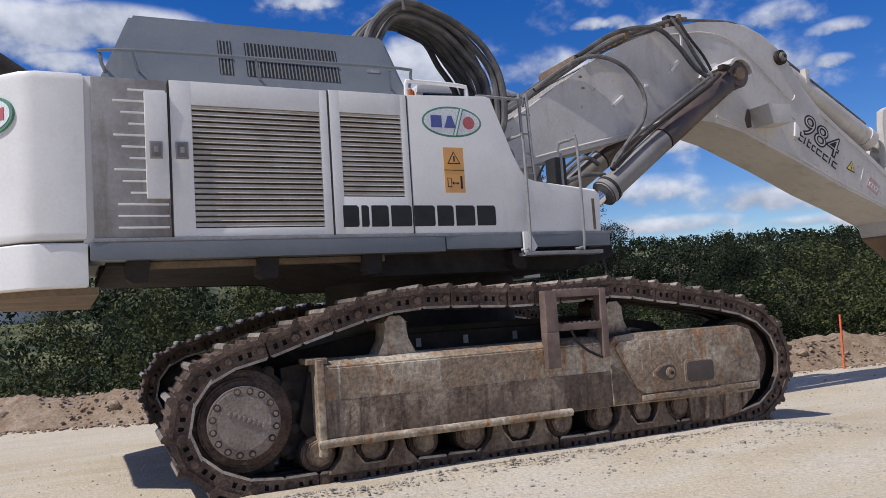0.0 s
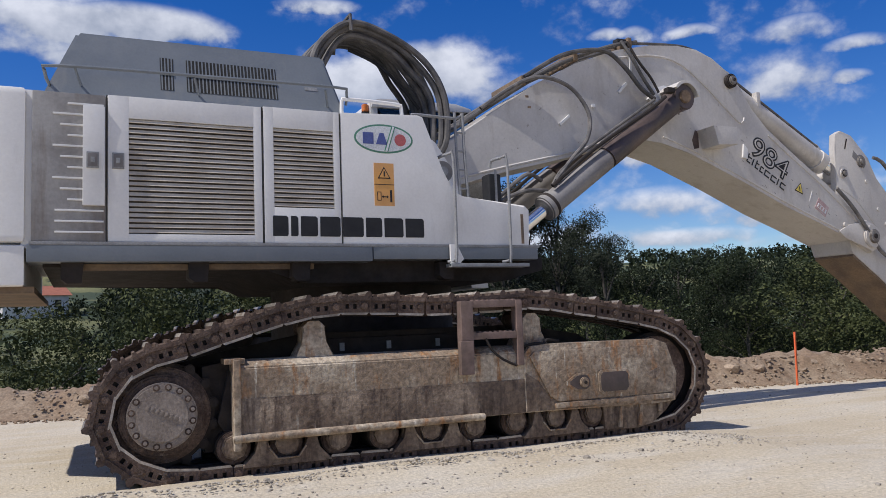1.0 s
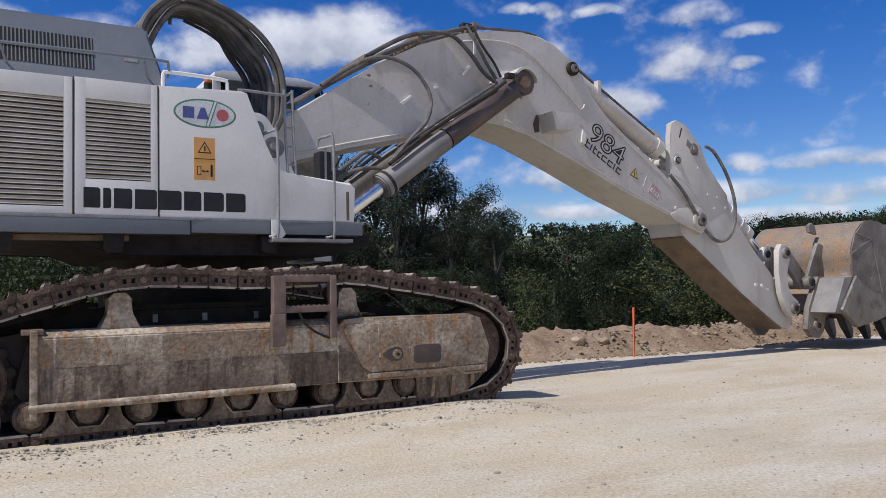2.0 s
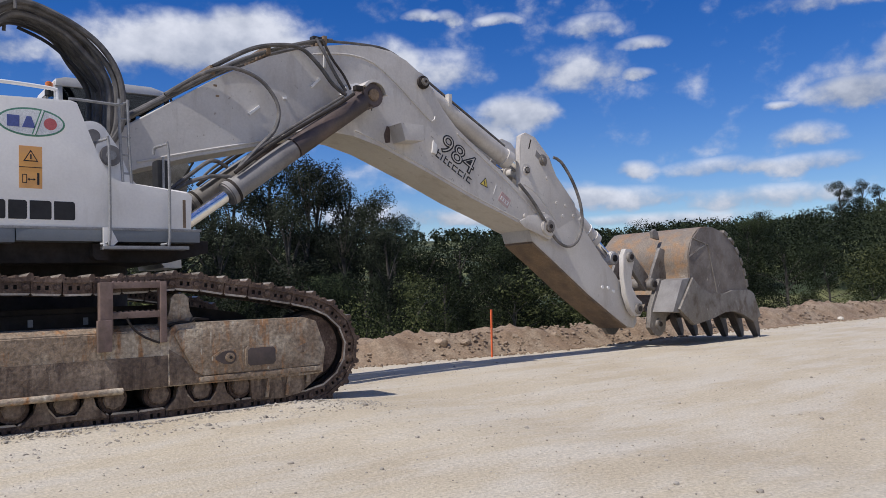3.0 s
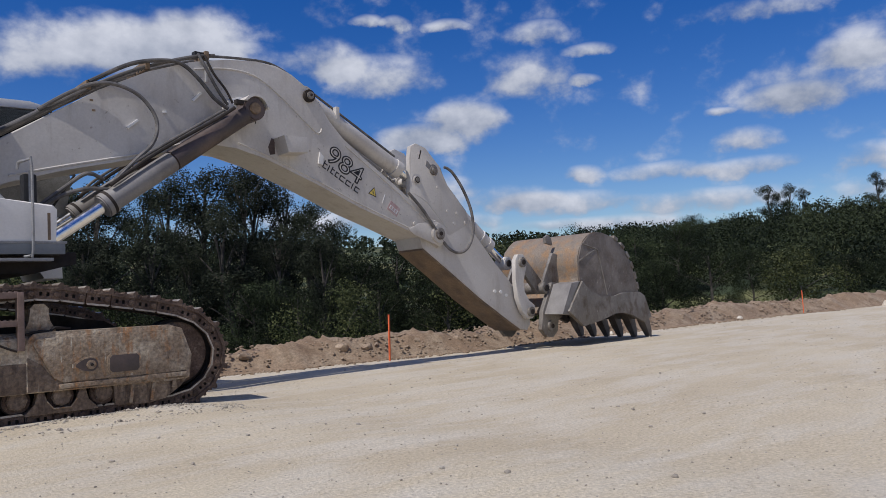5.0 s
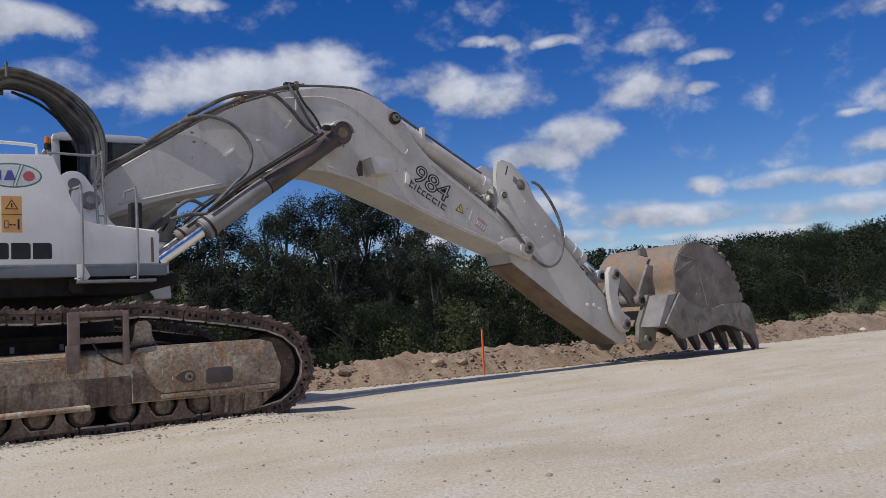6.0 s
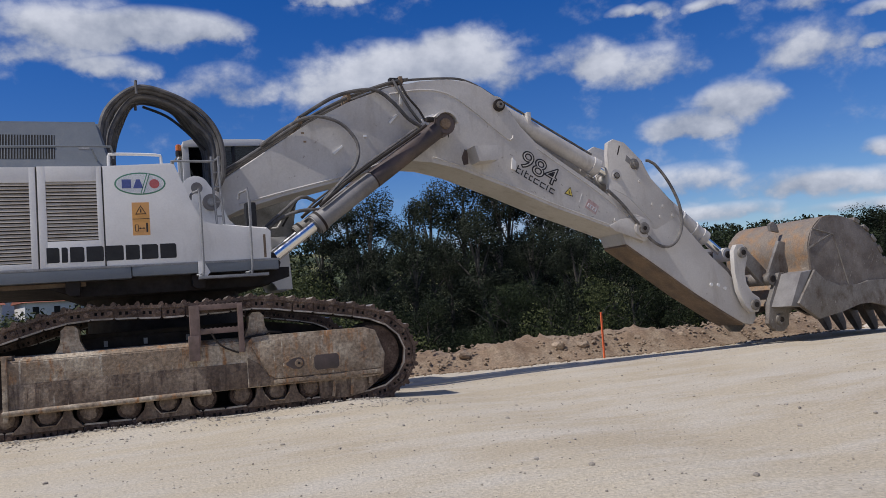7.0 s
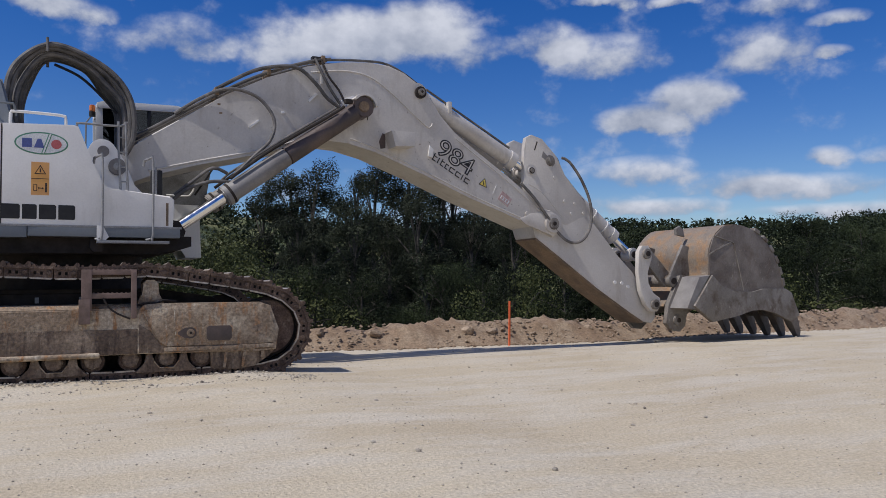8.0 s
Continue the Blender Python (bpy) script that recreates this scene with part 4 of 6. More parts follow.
rail = part("hood_rail", tube([(-3.55, -1.38, 3.60), (-3.60, -1.50, 3.72), (-3.45, -1.55, 3.755), (-2.0, -1.55, 3.785), (-0.85, -1.55, 3.80), (-0.70, -1.50, 3.78), (-0.68, -1.40, 3.66)], 0.016, 8), GREY, excavator)
for x in (-3.35, -2.28, -0.95):
    part("rail_stay", tube([(x, -1.55, 3.76), (x + 0.06, -1.42, 3.62)], 0.012, 6), GREY, rail)
part("grab_rail", tube([(-0.74, -1.45, 3.50), (-0.74, -1.45, 3.68), (-0.66, -1.45, 3.71), (-0.12, -1.45, 3.70), (-0.05, -1.45, 3.66), (-0.05, -1.45, 3.50)], 0.022, 8), PAINT, excavator)

# front walkway rails and ladder
walkway = part("front_step", boxed(0.36, 1.34, NEAR - 0.10, NEAR + 0.1, 1.86, 1.90, 0.006), RAIL, excavator)
part("side_plate", prism([(0.36, 2.11), (0.36, 1.86), (0.44, 1.86), (0.52, 1.95), (0.44, 2.11)], NEAR - 0.08, NEAR - 0.05, 0.004), PAINT, walkway)
for x in (0.37, 1.05):
    part("handrail", tube([(x - 0.01, NEAR - 0.04, 3.10), (x + 0.03, NEAR - 0.07, 3.12), (x + 0.06, NEAR - 0.09, 3.05), (x + 0.06, NEAR - 0.09, 2.0), (x + 0.03, NEAR - 0.08, 1.93), (x - 0.03, NEAR - 0.04, 1.92)],
                          0.016, 8), RAIL, excavator, "bent grey tube handrail")
    part("handrail", tube([(x - 0.05, NEAR + 0.12, 3.02), (x - 0.04, NEAR + 0.10, 3.10), (x, NEAR - 0.03, 3.11)], 0.019, 8), RAIL, excavator)
lad = empty("ladder", excavator)
for x in (0.70, 0.80):
    part("stile", tube([(x, -1.35, 2.62), (x - 0.03, -1.35, 3.2), (x - 0.04, -1.35, 3.70)], 0.018, 8), RAIL, lad)
for z in (2.8, 3.02, 3.24, 3.46):
    part("rung", rod((0.68, -1.35, z), (0.79, -1.35, z), 0.012, 8), RAIL, lad)
part("guard_rail", tube([(0.10, -1.4, 3.52), (0.10, -1.4, 3.60), (0.15, -1.4, 3.62), (0.68, -1.35, 3.63), (0.78, -1.3, 3.70), (0.8, -1.2, 3.6)], 0.018, 8), RAIL, excavator)
part("mirror_post", rod((1.20, -1.3, 2.5), (1.20, -1.3, 3.05), 0.015, 8), RAIL, excavator)
part("work_lamp", boxed(1.14, 1.30, -1.25, -1.05, 2.60, 3.02, 0.03), BLACK, excavator)
part("front_plate", boxed(1.38, 1.62, -0.25, 0.62, 1.80, 2.16, 0.02), UNDER, excavator)

# boom foot brackets
lug_line = [(0.22, 2.55), (0.27, 3.34)] + arc(0.47, 3.30, 0.20, 150, 40, 6) + [(0.80, 3.16), (0.92, 2.80), (1.12, 2.62), (1.05, 2.3), (0.3, 2.3)]
for y in (-0.90, 1.16):
    lug = part("boom_foot_bracket", prism(lug_line, y, y + 0.14, 0.015), PAINT, excavator)
    part("eye", rod((0.48, y - 0.012, 3.31), (0.48, y + 0.15, 3.31), 0.085, 20), BARREL, lug)
    part("foot_pin", rod((0.68, y - 0.05, 3.08), (0.68, y + 0.19, 3.08), 0.13, 24, bevel=0.012), BARREL, lug)
    part("pin_head", rod((0.68, y - 0.075, 3.08), (0.68, y - 0.04, 3.08), 0.06, 16, bevel=0.01), RAIL, lug)
part("centre_frame", boxed(-0.9, 1.4, -0.80, 0.9, 2.0, 2.6, 0.03), UNDER, excavator)
part("valve_block", boxed(-0.7, 0.25, -0.55, 0.75, 2.6, 3.2, 0.04), UNDER, excavator)

# ---- cab ----
cab = empty("cab", excavator)
cab["label"] = "white operator cab with dark glass and a grey ribbed side"
CY0, CY1 = 0.92, 2.05
part("riser", prism([(0.5, 1.9), (0.5, 2.72), (2.2, 2.72), (2.24, 1.75), (1.95, 1.75), (1.9, 1.9)], CY0, CY1, 0.02), PAINT, cab)
part("side_wall", prism([(0.5, 2.72), (0.5, 3.72), (1.5, 3.50), (2.36, 3.42), (2.40, 3.3), (2.30, 2.72)], CY0, CY0 + 0.06, 0.02), RAIL, cab, "grey ribbed cab side")
part("side_wall", prism([(0.5, 2.72), (0.5, 3.72), (2.36, 3.42), (2.30, 2.72)], CY1 - 0.06, CY1, 0.02), PAINT, cab)
part("rear_wall", boxed(0.48, 0.55, CY0, CY1, 2.72, 3.72, 0.01), PAINT, cab)
for y in (CY0, CY1 - 0.08):
    part("pillar", prism([(0.46, 3.6), (0.45, 4.42), (0.56, 4.42), (0.58, 3.6)], y, y + 0.08, 0.015), PAINT, cab)
    part("pillar", prism([(1.98, 4.42), (2.06, 4.42), (2.43, 3.40), (2.34, 3.40)], y, y + 0.07, 0.012), BLACK, cab)
    part("pillar", boxed(1.30, 1.36, y, y + 0.06, 3.5, 4.42, 0.01), BLACK, cab)
part("roof", prism([(0.46, 4.36), (0.47, 4.46), (0.60, 4.50), (1.8, 4.52), (2.06, 4.46), (2.08, 4.40)], CY0 - 0.02, CY1 + 0.02, 0.025), PAINT, cab)
part("floor", boxed(0.5, 2.3, CY0 + 0.05, CY1 - 0.05, 2.70, 2.76, 0.0), DARK, cab)
part("seat", prism([(0.85, 2.76), (0.85, 3.95), (1.0, 3.95), (1.05, 3.2), (1.5, 3.15), (1.5, 2.76)], CY0 + 0.3, CY1 - 0.3, 0.05), BLACK, cab)
part("head_lining", boxed(0.55, 2.0, CY0 + 0.05, CY1 - 0.05, 4.30, 4.36, 0.0), DARK, cab)
part("far_lining", boxed(0.56, 1.9, CY1 - 0.10, CY1 - 0.085, 3.5, 4.34, 0.0), DARK, cab)
part("side_window", prism([(0.56, 3.70), (0.55, 4.38), (1.99, 4.38), (2.34, 3.42), (1.5, 3.50)], CY0 + 0.02, CY0 + 0.03), GLASS, cab)
part("rear_window", boxed(0.50, 0.51, CY0 + 0.08, CY1 - 0.08, 3.70, 4.36), GLASS, cab)
part("grab_handle", tube([(1.60, CY0 - 0.03, 3.38), (1.9, CY0 - 0.05, 3.28), (2.1, CY0 - 0.04, 3.36)], 0.016, 8), RAIL, cab)
part("step_bar", tube([(1.62, CY0 - 0.03, 2.88), (2.02, CY0 - 0.05, 2.88), (2.10, CY0 - 0.03, 3.06)], 0.016, 8), PAINT, cab)
part("wiper_frame", tube([(2.12, CY0, 2.9), (2.44, CY0, 3.4), (2.10, CY0, 4.4)], 0.02, 6, smooth=False), BLACK, cab)
beacon = part("beacon", rod((0.40, 1.0, 4.30), (0.40, 1.0, 4.42), 0.05, 16, bevel=0.015), BEACON, cab, "orange beacon on a thin stay")
part("beacon_base", rod((0.40, 1.0, 4.22), (0.40, 1.0, 4.30), 0.055, 14), BLACK, cab)
part("beacon_stay", tube([(0.40, 1.0, 4.25), (0.30, 1.0, 4.1), (0.30, 1.0, 3.4)], 0.014, 6, smooth=False), RAIL, cab)

# ---- boom ----
BY0, BY1 = -0.28, 0.63
boom_line = [(0.72, 3.30), (1.02, 3.60), (2.44, 4.52), (3.15, 4.90), (3.9, 5.19), (4.55, 5.34), (5.10, 5.40), (5.48, 5.385), (5.80, 5.28), (6.10, 5.09), (6.36, 4.86),
             (6.56, 4.50), (6.86, 4.20), (7.3, 3.92), (8.1, 3.40), (8.52, 3.10), (8.95, 2.74), (9.12, 2.75), (9.34, 2.64), (9.43, 2.46), (9.36, 2.27), (9.16, 2.18), (8.80, 2.38),
             (7.9, 2.69), (7.2, 2.93), (6.25, 3.32), (5.2, 3.71), (4.66, 3.86), (4.2, 3.885), (3.80, 3.79), (3.1, 3.55), (1.95, 3.27), (1.2, 3.07), (0.9, 2.88), (0.66, 2.86), (0.52, 3.0), (0.55, 3.2)]
boom = part("boom", prism(boom_line, BY0, BY1, 0.022), BOOM, excavator, "long bent dusty white box-section boom")
part("foot_sleeve", rod((0.68, -0.72, 3.08), (0.68, 1.12, 3.08), 0.24, 28, bevel=0.02), BOOM, boom)


def on_boom(name, pts, r, mat=BOOM, y=BY0 - 0.002, seg=6):
    return part(name, tube([(x, y, z) for x, z in pts], r, seg), mat, boom)


on_boom("weld_rib", [(3.95, 5.08), (4.6, 5.18), (5.1, 5.12), (5.55, 4.85), (6.05, 4.45), (6.32, 4.26), (6.40, 4.36)], 0.016)
on_boom("weld_rib", [(1.2, 3.14), (1.95, 3.335), (3.1, 3.62), (3.8, 3.86)], 0.018)
on_boom("weld_rib", [(4.7, 3.93), (5.2, 3.78), (6.25, 3.385), (7.2, 3.00), (8.5, 2.53)], 0.014)
on_boom("weld_rib", [(6.9, 4.10), (7.3, 3.83), (8.1, 3.30), (8.9, 2.70)], 0.012)
on_boom("weld_rib", [(5.0, 4.75), (5.06, 4.55), (5.04, 4.3)], 0.008, UNDER)
for x, z, r in ((6.13, 4.93, 0.115), (9.16, 2.46, 0.20)):
    boss = part("pin_boss", rod((x, BY0 - 0.075, z), (x, BY1 + 0.05, z), r, 28, bevel=0.015), UNDER if r < 0.15 else BOOM, boom)
    part("pin", rod((x, BY0 - 0.11, z), (x, BY1 + 0.07, z), r * 0.62, 22, bevel=0.012), BUCKET, boom)
    part("pin_bolt", rod((x, BY0 - 0.125, z), (x, BY0 - 0.06, z), r * 0.22, 8), UNDER, boom)
part("nose_plate", prism([(8.36, 2.54), (8.50, 2.43), (9.02, 2.26), (9.16, 2.20), (9.33, 2.28), (9.41, 2.46), (9.33, 2.62), (9.16, 2.70), (8.92, 2.70), (8.62, 2.66)], BY0 - 0.035, BY0, 0.014), BOOM, boom)
part("bracket_box", prism([(5.46, 3.78), (5.38, 4.07), (5.85, 4.08), (5.85, 3.81)], BY0 - 0.36, BY0, 0.012), BOOM, boom, "small welded box bracket")
# flat dark brown patch on the boom side, left of the bracket box
part("oil_stain", prism([(5.40, 3.80), (5.30, 3.78), (5.27, 3.92), (5.34, 4.08), (5.40, 4.06)], BY0 - 0.003, BY0 + 0.002), DARK_BROWN, boom)
for x, z, t in ((2.92, 4.05, 40), (3.98, 4.62, 45), (3.43, 4.30, 10), (4.15, 5.0, 90)):
    m = Matrix.Translation((x, BY0 - 0.008, z)) @ Euler((0, radians(-t), 0)).to_matrix().to_4x4()
    part("bare_clip", boxed(-0.11, 0.11, -0.022, 0.008, -0.02, 0.02, 0.006, m) if z != 4.30 else boxed(-0.03, 0.03, -0.02, 0.008, -0.02, 0.02, 0.005, m), PAINT, boom)
for x, z in ((2.30, 4.33), (2.33, 4.18)):
    part("clip_mark", boxed(x, x + 0.05, BY0 - 0.006, BY0 + 0.002, z, z + 0.03, 0.0), RUSTY, boom)
G = random.Random(5)
for k in range(18):
    t = G.random()
    x, z = 6.3 + 2.3 * t, 4.45 - 1.50 * t - G.uniform(0.30, 1.05) * (1 - 0.5 * t)
    m = Matrix.Translation((x, 0, z)) @ Euler((0, radians(G.uniform(10, 80)), 0)).to_matrix().to_4x4()
    part("scratch", boxed(-G.uniform(0.01, 0.05), 0.015, BY0 - 0.002, BY0 + 0.002, -0.004, 0.004, 0.0, m), BARREL, boom)
plug = part("lifting_eye", prism([(6.28, 3.70), (6.32, 3.92), (6.40, 3.84), (6.38, 3.68)], BY0 - 0.03, BY0, 0.006), PAINT, boom)

# numbers and decals on the boom side
def lettering(text, at, size, mat, parent, tilt, thick=0.003, outline=0.0, squash=1.0):
    cu = bpy.data.curves.new("number", "FONT")
    cu.body, cu.size, cu.extrude, cu.offset = text, size, thick, outline
    tmp = new("number", cu)
    bpy.context.view_layer.update()
    me = bpy.data.meshes.new_from_object(tmp.evaluated_get(bpy.context.evaluated_depsgraph_get()))
    bpy.data.objects.remove(tmp)
    me.materials.clear()
    me.materials.append(mat)
    ob = new("number", me)
    ob.parent = parent
    ob.matrix_basis = Matrix.Translation(at) @ Euler((0, radians(tilt), 0)).to_matrix().to_4x4() @ Euler((radians(90), 0, 0)).to_matrix().to_4x4() @ Matrix.Diagonal((squash, 1, 1, 1))
    return ob


TILT = 30.0
lettering("984", (6.44, BY0 - 0.003, 3.80), 0.49, BLACK, boom, TILT, 0.003, 0.011, 1.2)
lettering("984", (6.44, BY0 - 0.006, 3.80), 0.49, BOOM, boom, TILT, 0.003, -0.013, 1.2)
along = Matrix.Translation((6.37, BY0 - 0.004, 3.65)) @ Euler((0, radians(TILT), 0)).to_matrix().to_4x4()
x = 0.0
for w, h in ((0.07, 0.15), (0.03, 0.12), (0.06, 0.14), (0.06, 0.105), (0.095, 0.105), (0.095, 0.105), (0.03, 0.12), (0.09, 0.105)):
    part("caption_bar", boxed(x, x + 0.02, -0.003, 0.003, 0, h, 0.0, along), BLACK, boom)
    if w > 0.05:
        part("caption_bar", boxed(x + 0.02, x + w * 1.25, -0.003, 0.003, 0, 0.02, 0.0, along), BLACK, boom)
        part("caption_bar", boxed(x + 0.02, x + w * 1.25, -0.003, 0.003, 0.085, 0.105, 0.0, along), BLACK, boom)
    x += w * 1.25 + 0.035


def triangle(parent, cx, cz, r, y, tilt, mat, name="warning_triangle"):
    pts = [(cx + r * math.sin(radians(120 * k + tilt)), cz + r * math.cos(radians(120 * k + tilt))) for k in range(3)]
    part(name, prism(pts, y - 0.004, y), mat, parent)


triangle(boom, 7.52, 3.235, 0.115, BY0 - 0.002, 20, BLACK)
triangle(boom, 7.52, 3.235, 0.088, BY0 - 0.006, 20, YELLOW)
part("warning_bar", boxed(7.51, 7.525, BY0 - 0.013, BY0 - 0.009, 3.20, 3.28), BLACK, boom)
m = Matrix.Translation((8.02, BY0 - 0.003, 2.94)) @ Euler((0, radians(34), 0)).to_matrix().to_4x4()
part("red_sticker", boxed(-0.14, 0.14, -0.003, 0.003, -0.10, 0.10, 0.0, m), FADED, boom, "faded red and white sticker")
part("sticker_field", boxed(-0.11, 0.11, -0.007, -0.001, -0.055, 0.02, 0.0, m), PALE, boom)
for k in range(3):
    part("sticker_bar", boxed(-0.09 + 0.065 * k, -0.05 + 0.065 * k, -0.011, -0.005, -0.045, 0.01, 0.0, m), FADED, boom)
part("bolt_head", rod((8.55, BY0 - 0.03, 2.66), (8.55, BY0, 2.66), 0.045, 14), BOOM, boom)
part("scratch", boxed(-0.10, 0.10, -0.001, 0.003, -0.006, 0.006, 0.0, Matrix.Translation((7.78, BY0 - 0.003, 3.13)) @ Euler((0, radians(-65), 0)).to_matrix().to_4x4()), PAINT, boom)

# ---- hoist cylinders ----
def cylinder_ram(name, p, q, r, rr, share, mat, parent=excavator, label="", brown_share=0.0):
    """Barrel from p for a share of the way, then the rod to q."""
    p, q = Vector(p), Vector(q)
    k = p.lerp(q, share)
    ram = empty(name, parent)
    if label:
        ram["label"] = label
    way = (q - p).normalized()
    # the first share of the barrel is dark brown, the rest in mat
    if brown_share:
        part("barrel", rod(p + way * 0.12, p.lerp(q, brown_share), r, 32, bevel=0.02), DARK_BROWN, ram, "dark brown upper piece of the barrel")
        part("barrel", rod(p.lerp(q, brown_share), k, r * 0.985, 32, bevel=0.01), mat, ram)
    else:
        part("barrel", rod(p + way * 0.12, k, r, 32, bevel=0.02), mat, ram)
    part("gland", rod(k - way * 0.16, k + way * 0.03, r * 1.12, 32, bevel=0.02), mat, ram)
    part("piston_rod", rod(k, q, rr, 24), CHROME, ram, "bright chrome piston rod")
    for c, rad, m in ((p, r * 1.2, DARK_BROWN if brown_share else BOOM), (q, rr * 1.7, mat)):
        part("eye", rod(c - Vector((0, r * 0.95, 0)), c + Vector((0, r * 0.95, 0)), rad, 24, bevel=0.02), m, ram)
        part("eye_pin", rod(c - Vector((0, r * 1.15, 0)), c + Vector((0, r * 1.15, 0)), rad * 0.5, 16, bevel=0.01), RUSTY if brown_share else UNDER, ram)
    return ram


for y in (-0.50, 0.90):
    ram = cylinder_ram("hoist_cylinder", (4.83, y, 4.46), (1.52, y, 2.12), 0.165, 0.09, 0.735, BARREL, label="boom hoist cylinder, dark brown at its upper end, with chrome rod", brown_share=0.42)
    part("barrel_flange", rod((2.50, y, 2.813), (2.43, y, 2.763), 0.19, 24, bevel=0.02), UNDER, ram)
    part("lower_bracket", prism([(1.38, 1.95), (1.36, 2.2), (1.48, 2.3), (1.62, 2.28), (1.72, 2.12), (1.66, 1.92)], y - 0.24, y - 0.18, 0.01), UNDER, ram)
    part("oil_pipe", tube([(4.45, y - 0.17, 4.42), (4.1, y - 0.2, 4.18), (3.2, y - 0.12, 3.60), (2.6, y - 0.12, 3.15), (2.45, y - 0.12, 3.03)], 0.028, 8), UNDER, ram)
    part("oil_pipe", tube([(4.3, y - 0.10, 4.38), (3.3, y - 0.02, 3.72), (2.7, y - 0.02, 3.30), (2.5, y - 0.05, 3.06)], 0.022, 8), RUBBER, ram)
top_cap = part("pin_housing", prism([(4.42, 4.48), (4.55, 4.66), (4.74, 4.72), (4.98, 4.66), (5.05, 4.5), (4.9, 4.28), (4.75, 4.3)], BY0 - 0.05, BY0, 0.012), PAINT, boom)
part("pipe_clamp", boxed(4.46, 4.60, BY0 - 0.44, BY0 - 0.34, 4.48, 4.56, 0.02), UNDER, boom)
part("pin_cover", prism(arc(4.85, 4.46, 0.245, 5, 150, 12) + arc(4.85, 4.46, 0.205, 150, 5, 12), BY0 - 0.42, BY0 - 0.04, 0.006), BOOM, boom, "curved white cover over the cylinder pin")

# stick cylinders on the boom back
for y in (-0.05, 0.45):
    cylinder_ram("stick_cylinder", (6.13, y, 4.95), (8.72, y, 3.57), 0.165, 0.09, 0.86, BOOM, label="white stick cylinder above the boom")
    part("pressure_pipe", tube([(6.35, y - 0.05, 5.06), (7.2, y - 0.05, 4.60), (8.25, y - 0.05, 4.03)], 0.024, 8), RUBBER, excavator)
part("hose_clamp", boxed(6.78, 6.86, -0.22, 0.6, 4.60, 4.84, 0.01), BOOM, excavator)

# ---- stick ----
SY0, SY1 = -0.20, 0.60
stick_line = [(8.95, 2.85), (9.15, 3.15), (9.60, 3.18), (10.10, 2.90), (10.24, 2.55), (10.92, 1.84), (11.33, 1.47), (11.72, 0.98), (11.99, 0.66), (11.99, 0.42),
              (11.88, 0.30), (11.64, 0.34), (11.29, 0.54), (10.39, 1.09), (9.42, 1.76), (8.80, 2.18), (8.74, 2.36), (8.80, 2.75)]
bracket_line = [(8.56, 4.02), (8.60, 4.26), (8.74, 4.33), (9.0, 4.26), (9.40, 3.88), (9.56, 3.50), (10.10, 2.98), (10.16, 2.70), (9.6, 2.45), (9.0, 2.55), (8.80, 2.75), (8.52, 3.20)]
stick = part("stick", prism(stick_line, SY0, SY1, 0.02), BOOM, excavator, "dusty white tapering stick")
for y in (SY0 - 0.004, SY1 - 0.116):
    part("cylinder_bracket", prism(bracket_line, y, y + 0.12, 0.02), BOOM, stick)
hole = arc(9.19, 3.80, 0.13, -60, 120, 8) + [(9.02, 4.0), (8.98, 3.88)]
part("pin_recess", prism(hole, SY0 - 0.009, SY0), BARREL, stick)
part("slot_mark", boxed(-0.012, 0.012, SY0 - 0.012, SY0, -0.10, 0.10, 0.0, Matrix.Translation((8.84, 0, 4.10)) @ Euler((0, radians(20), 0)).to_matrix().to_4x4()), UNDER, stick)
for x, z, r in ((8.72, 3.57, 0.085), (9.19, 3.80, 0.10), (11.82, 0.72, 0.14)):
    part("pin_boss", rod((x, SY0 - 0.035, z), (x, SY1 + 0.04, z), r, 22, bevel=0.01), BUCKET if r == 0.10 else BOOM, stick)
    part("pin", rod((x, SY0 - 0.06, z), (x, SY1 + 0.06, z), r * 0.55, 16, bevel=0.008), BUCKET, stick)
for x, z in ((10.86, 1.22), (11.05, 1.20), (11.22, 1.12), (9.55, 2.96), (9.82, 2.92), (9.72, 2.70), (10.05, 2.72), (9.30, 3.45)):
    part("stud", rod((x, SY0 - 0.02, z), (x, SY0 + 0.01, z), 0.038, 12), PAINT if z < 1.5 else BOOM, stick)
# brown strip along the underside of the stick
part("worn_edge", prism([(10.39, 1.09), (9.42, 1.76), (8.82, 2.17), (8.80, 2.13), (9.42, 1.72), (10.38, 1.05), (11.28, 0.50), (11.63, 0.30), (11.64, 0.335), (11.29, 0.535)], SY0 + 0.015, SY1 - 0.015), RUSTY, stick)
part("stick_rib", tube([(x, SY0 - 0.002, z) for x, z in ((8.62, 3.3), (9.0, 3.1), (9.5, 2.6))], 0.01, 6), BOOM, stick)
cylinder_ram("bucket_cylinder", (9.22, 0.2, 3.78), (11.63, 0.2, 1.85), 0.165, 0.09, 0.80, BOOM, label="white bucket cylinder along the stick")
for k in (0.55, 0.68):
    p = Vector((9.22, 0.2, 3.78)).lerp(Vector((11.63, 0.2, 1.85)), k)
    w = Vector((0.78, 0, -0.625))
    part("cylinder_band", rod(p - w * 0.012, p + w * 0.012, 0.178, 28), PAINT, excavator)

# links to the bucket
link_line = [(11.42, 1.90), (11.52, 2.03), (11.70, 2.03), (11.80, 1.88), (11.78, 1.70), (11.64, 1.42), (11.66, 1.18), (11.80, 0.96), (12.0, 0.86), (12.02, 0.70), (11.92, 0.56), (11.74, 0.56), (11.58, 0.72),
             (11.44, 1.05), (11.40, 1.45)]
